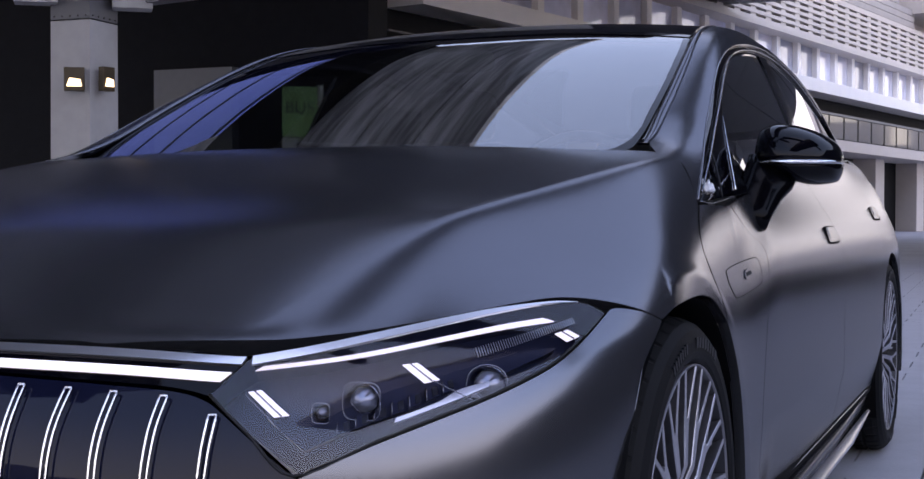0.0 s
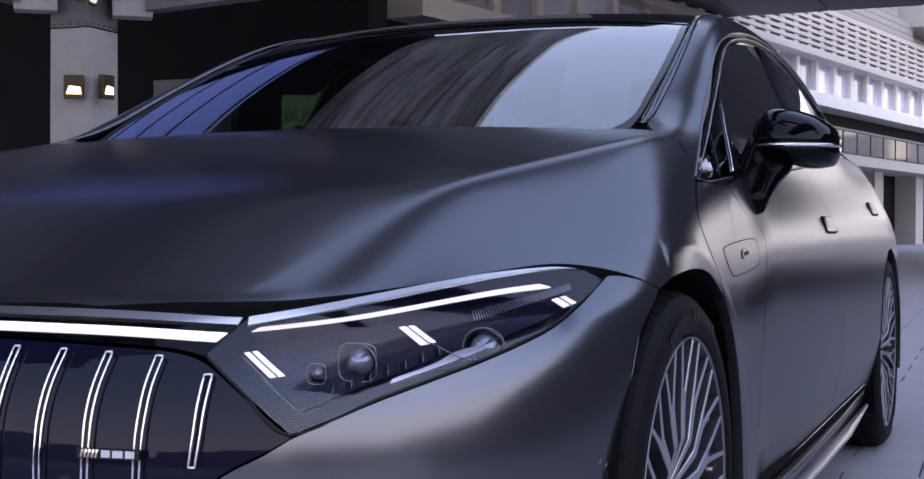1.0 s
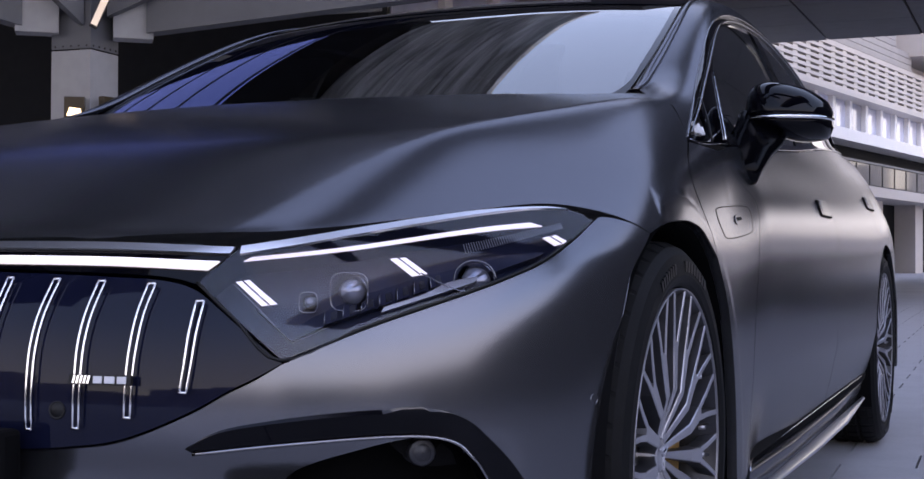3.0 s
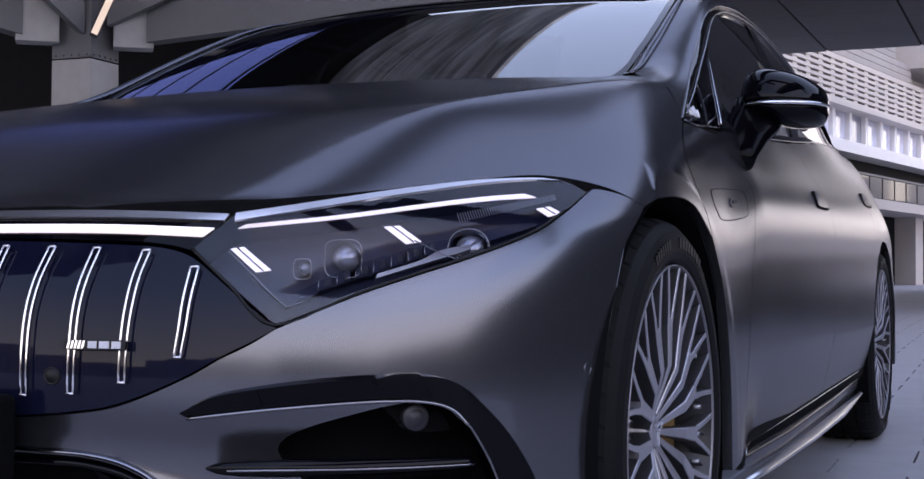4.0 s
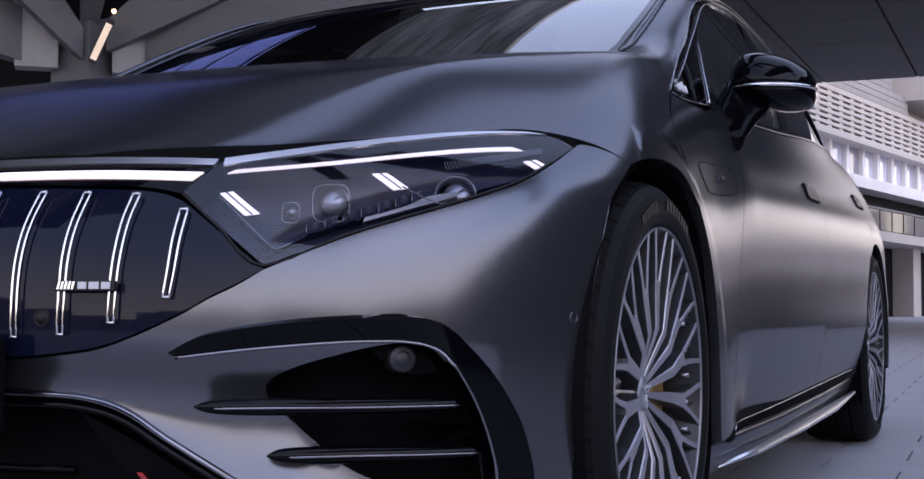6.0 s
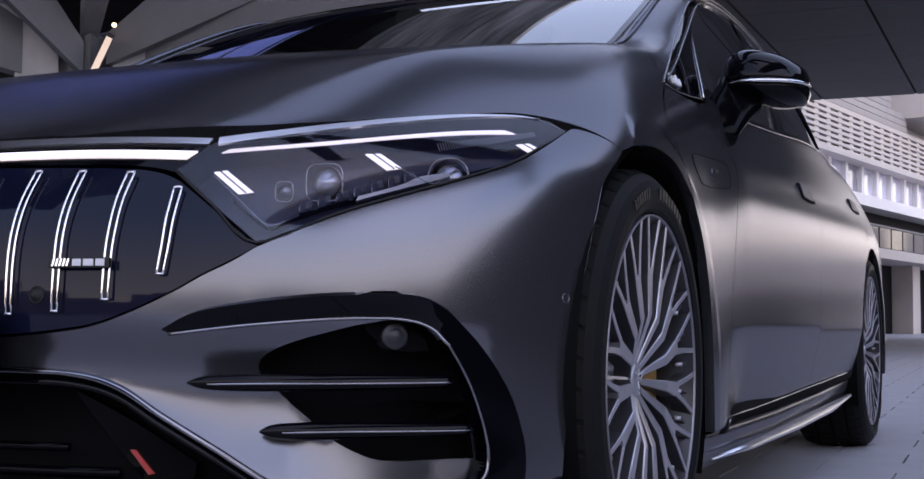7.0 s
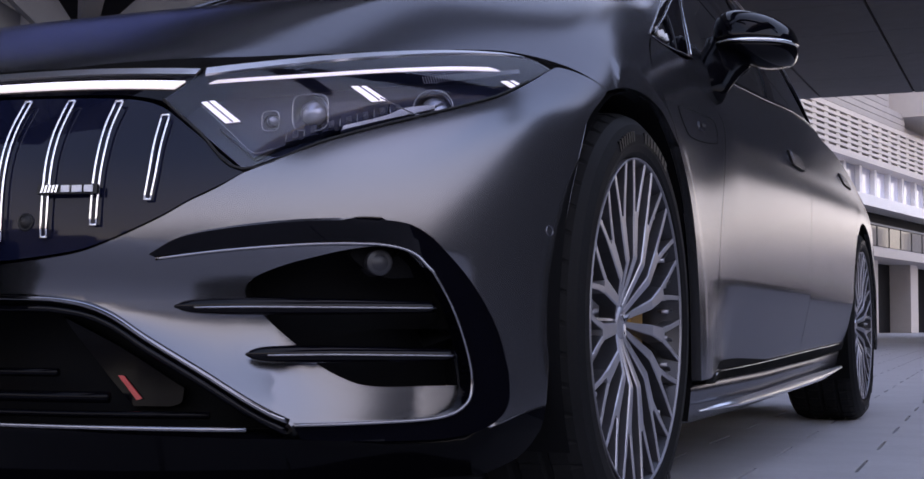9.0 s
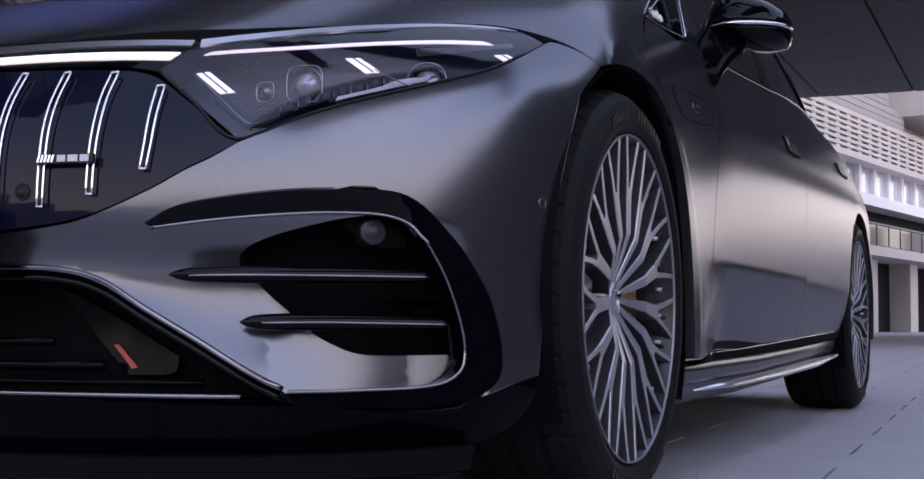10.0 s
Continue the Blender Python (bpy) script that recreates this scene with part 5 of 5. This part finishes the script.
def mirror_shell(heights, depths, z0, way):
    """Front half of the mirror's case between the strip and its top or bottom edge, closed at the back."""
    bm = bmesh.new()
    high, deep_in = spline(ACROSS, heights), spline(ACROSS, depths)
    rows = []
    for k in range(33):
        s = .5 - .5 * math.cos(math.pi * k / 32)
        h, d = max(.002, float(high(s))), max(.004, float(deep_in(s)))
        x, back = .874 + .194 * s, .945 + .045 * s
        rows.append([bm.verts.new((x, back - d * math.cos(a) ** .8, z0 + way * h * math.sin(a) ** .85)) for a in [math.pi / 2 * j / 12 for j in range(13)]])
        rows[-1].append(bm.verts.new((x, back, z0)))
    for a, b in zip(rows, rows[1:]):
        for j in range(14):
            q = (a[j], b[j], b[(j + 1) % 14], a[(j + 1) % 14])
            bm.faces.new(q if way > 0 else q[::-1])
    bm.faces.new(rows[0] if way > 0 else rows[0][::-1])
    bm.faces.new(rows[-1][::-1] if way > 0 else rows[-1])
    return bm


for sd in (1, -1):
    front = [.035, .060, .085, .108, .124, .128, .124, .110, .090, .066, .034]
    up = mirror_shell([.046, .069, .082, .090, .091, .086, .077, .063, .049, .036, .016], front, 1.043, 1)
    low = mirror_shell([.004, .006, .010, .017, .031, .043, .048, .047, .043, .034, .014], [d * .96 for d in front], 1.039, -1)
    deep_in = spline(ACROSS, front)
    strip = []
    for k in range(30):
        s = .02 + .98 * k / 29
        strip.append((.874 + .196 * s, .945 + .045 * s - float(deep_in(min(s, 1))) - .001, 1.0415))
    line = tube(strip, np.interp(np.linspace(0, 1, 30), [0, .12, .4, .8, 1], [.0012, .0035, .0062, .0062, .0050]), 10, .8)
    arm = tube([(.890, .775, .898), (.893, .80, .930), (.900, .845, .975), (.914, .885, 1.008), (.922, .90, 1.037)], [.040, .045, .053, .060, .062], 18, .5, [(.25, -1, 0)] * 5)
    face = bmesh.new()
    glass_edge = [(.895, 1.012), (1.035, 1.010), (1.045, 1.055), (1.02, 1.095), (.91, 1.112)]
    v = [[face.verts.new((x, .945 + .045 * (x - .874) / .194 + d, z)) for x, z in glass_edge] for d in (-.004, .0015)]
    face.faces.new(v[1])
    face.faces.new(v[0][::-1])
    for i in range(5):
        face.faces.new((v[0][i], v[0][(i + 1) % 5], v[1][(i + 1) % 5], v[1][i]))
    for b in (up, low, line, arm, face):
        if sd < 0:
            bmesh.ops.scale(b, vec=(-1, 1, 1), verts=b.verts)
            bmesh.ops.reverse_faces(b, faces=b.faces)
    mir = part("door_mirror", up, GLOSS, car, "black gloss door mirror with a chrome strip", True)
    part("mirror_base", low, GLOSS, mir, "", True)
    part("mirror_strip", line, CHROME, mir, "chrome strip", True)
    part("mirror_arm", arm, LIPBLACK, mir, "", True)
    part("mirror_glass", face, CHROME, mir, "mirror glass")

# cabin
part("dashboard", box((-.78, .55, .80), (.78, .98, .985), .05), LEATHER, car, "black dashboard", True)
bm = bmesh.new()
pts = [Vector((.37 + .185 * math.cos(a), 1.08 + .05 * math.sin(a), .96 + .17 * math.sin(a))) for a in np.linspace(0, 2 * math.pi, 33)]
tube(pts, .014, 8, bm=bm)
tube([(.20, 1.08, .96), (.54, 1.08, .96)], .02, 8, bm=bm)
part("steering_wheel", bm, LEATHER, car, "black steering wheel", True)
for x in (.38, -.38):
    seat = part("seat", box((x - .26, 1.30, .45), (x + .26, 1.85, .62), .06), LEATHER, car, "black leather seat", True)
    part("backrest", box((x - .25, -.09, 0), (x + .25, .09, .62), .07, pose(0, 1.86, .56, -14, 0, 0)), LEATHER, seat, "", True)
    part("headrest", box((x - .14, -.05, 0), (x + .14, .05, .18), .045, pose(0, 2.02, 1.17, -10, 0, 0)), LEATHER, seat, "", True)
rear_seat = part("rear_bench", box((-.68, 2.45, .45), (.68, 3.0, .62), .06), LEATHER, car, "black leather rear bench", True)
part("bench_back", box((-.68, -.09, 0), (.68, .09, .6), .07, pose(0, 3.02, .58, -20, 0, 0)), LEATHER, rear_seat, "", True)
part("cabin_mirror", box((-.12, 1.12, 1.31), (.12, 1.15, 1.37), .02), LEATHER, car, "", True)
# number plate beside the grille, its figures as bars
plate = part("number_plate", box((-.26, -.902, .362), (.26, -.896, .472), .004), GREYPRINT, car, "pale number plate in a dark holder")
part("plate_holder", box((-.27, -.897, .35), (.27, -.855, .482), .008), LINER, plate)
for i in range(7):
    part("plate_bar", box((-.21 + i * .06, -.904, .382), (-.175 + i * .06, -.900, .452)), BLACKINK, plate)
# wipers
for x0, x1, y0, y1 in ((.48, -.10, .40, .43), (-.12, -.60, .40, .43)):
    zs = [float(roof_mid(y)) - .03 * (abs(x) / .65) ** 2.4 - .012 for x, y in ((x0, y0 + .03), ((x0 + x1) / 2, y0 + .035), (x1, y1 + .03))]
    part("wiper", tube([(x0, y0 + .03, zs[0]), ((x0 + x1) / 2, y0 + .035, zs[1]), (x1, y1 + .03, zs[2])], .007, 8), PLASTIC, car)


# ---- paving: slabs in running bond, those round the car one by one ----
def slab_mesh(w, d):
    bm = box((-w / 2, -d / 2, -.04), (w / 2, d / 2, 0), 0)
    me = bpy.data.meshes.new("paving_slab")
    bm.to_mesh(me)
    bm.free()
    me.materials.append(PAVE)
    return me


paving = thing("pavement", "pale grey stone slabs in running bond", "pavement", kind="structure")
LAY = Matrix.Rotation(radians(1.7), 4, 'Z')
full = slab_mesh(.4915, .3344)
rest = bmesh.new()
near, made = 0, []
for r in range(-22, 60):
    for c in range(-24, 30):
        x, y = 1.195 + c * .5 + (.25 if r % 2 else 0) + .25, .70 + r * .3345
        p = LAY @ Vector((x, y, 0))
        if p.y < -1.3:
            continue
        made.append((abs(p.x - 1.6) * 1.6 + abs(p.y - 2.6), p))
made.sort(key=lambda q: q[0])
for k, (_, p) in enumerate(made):
    dz = random.uniform(-.0003, .0)
    if k < 300:
        ob = new("paving_slab", full)
        ob.parent = paving
        ob.matrix_local = Matrix.Translation((p.x, p.y, dz)) @ LAY
    else:
        m = Matrix.Translation((p.x, p.y, dz)) @ LAY
        v = [rest.verts.new(m @ Vector(q)) for q in ((-.2462, -.1672, 0), (.2462, -.1672, 0), (.2462, .1672, 0), (-.2462, .1672, 0))]
        rest.faces.new(v)
tagged(part("paving_field", rest, PAVE, paving), kind="stuff")
bm = bmesh.new()
for lo, hi in (((-400, -1.45), (-11.2, 400)), ((-11.2, 20.2), (16.6, 400)), ((16.6, -1.45), (400, 400))):
    v = [bm.verts.new((x, y, -.004)) for x, y in ((lo[0], lo[1]), (hi[0], lo[1]), (hi[0], hi[1]), (lo[0], hi[1]))]
    bm.faces.new(v)
tagged(part("pavement_far", bm, GROUND), "pale grey paving seen from afar", "pavement", kind="structure")
road = part("road", box((-400, -400, -.05), (400, -.95, -.009)), GROUND)
tagged(road, "grey paved roadway in front of the car", "road", kind="structure")
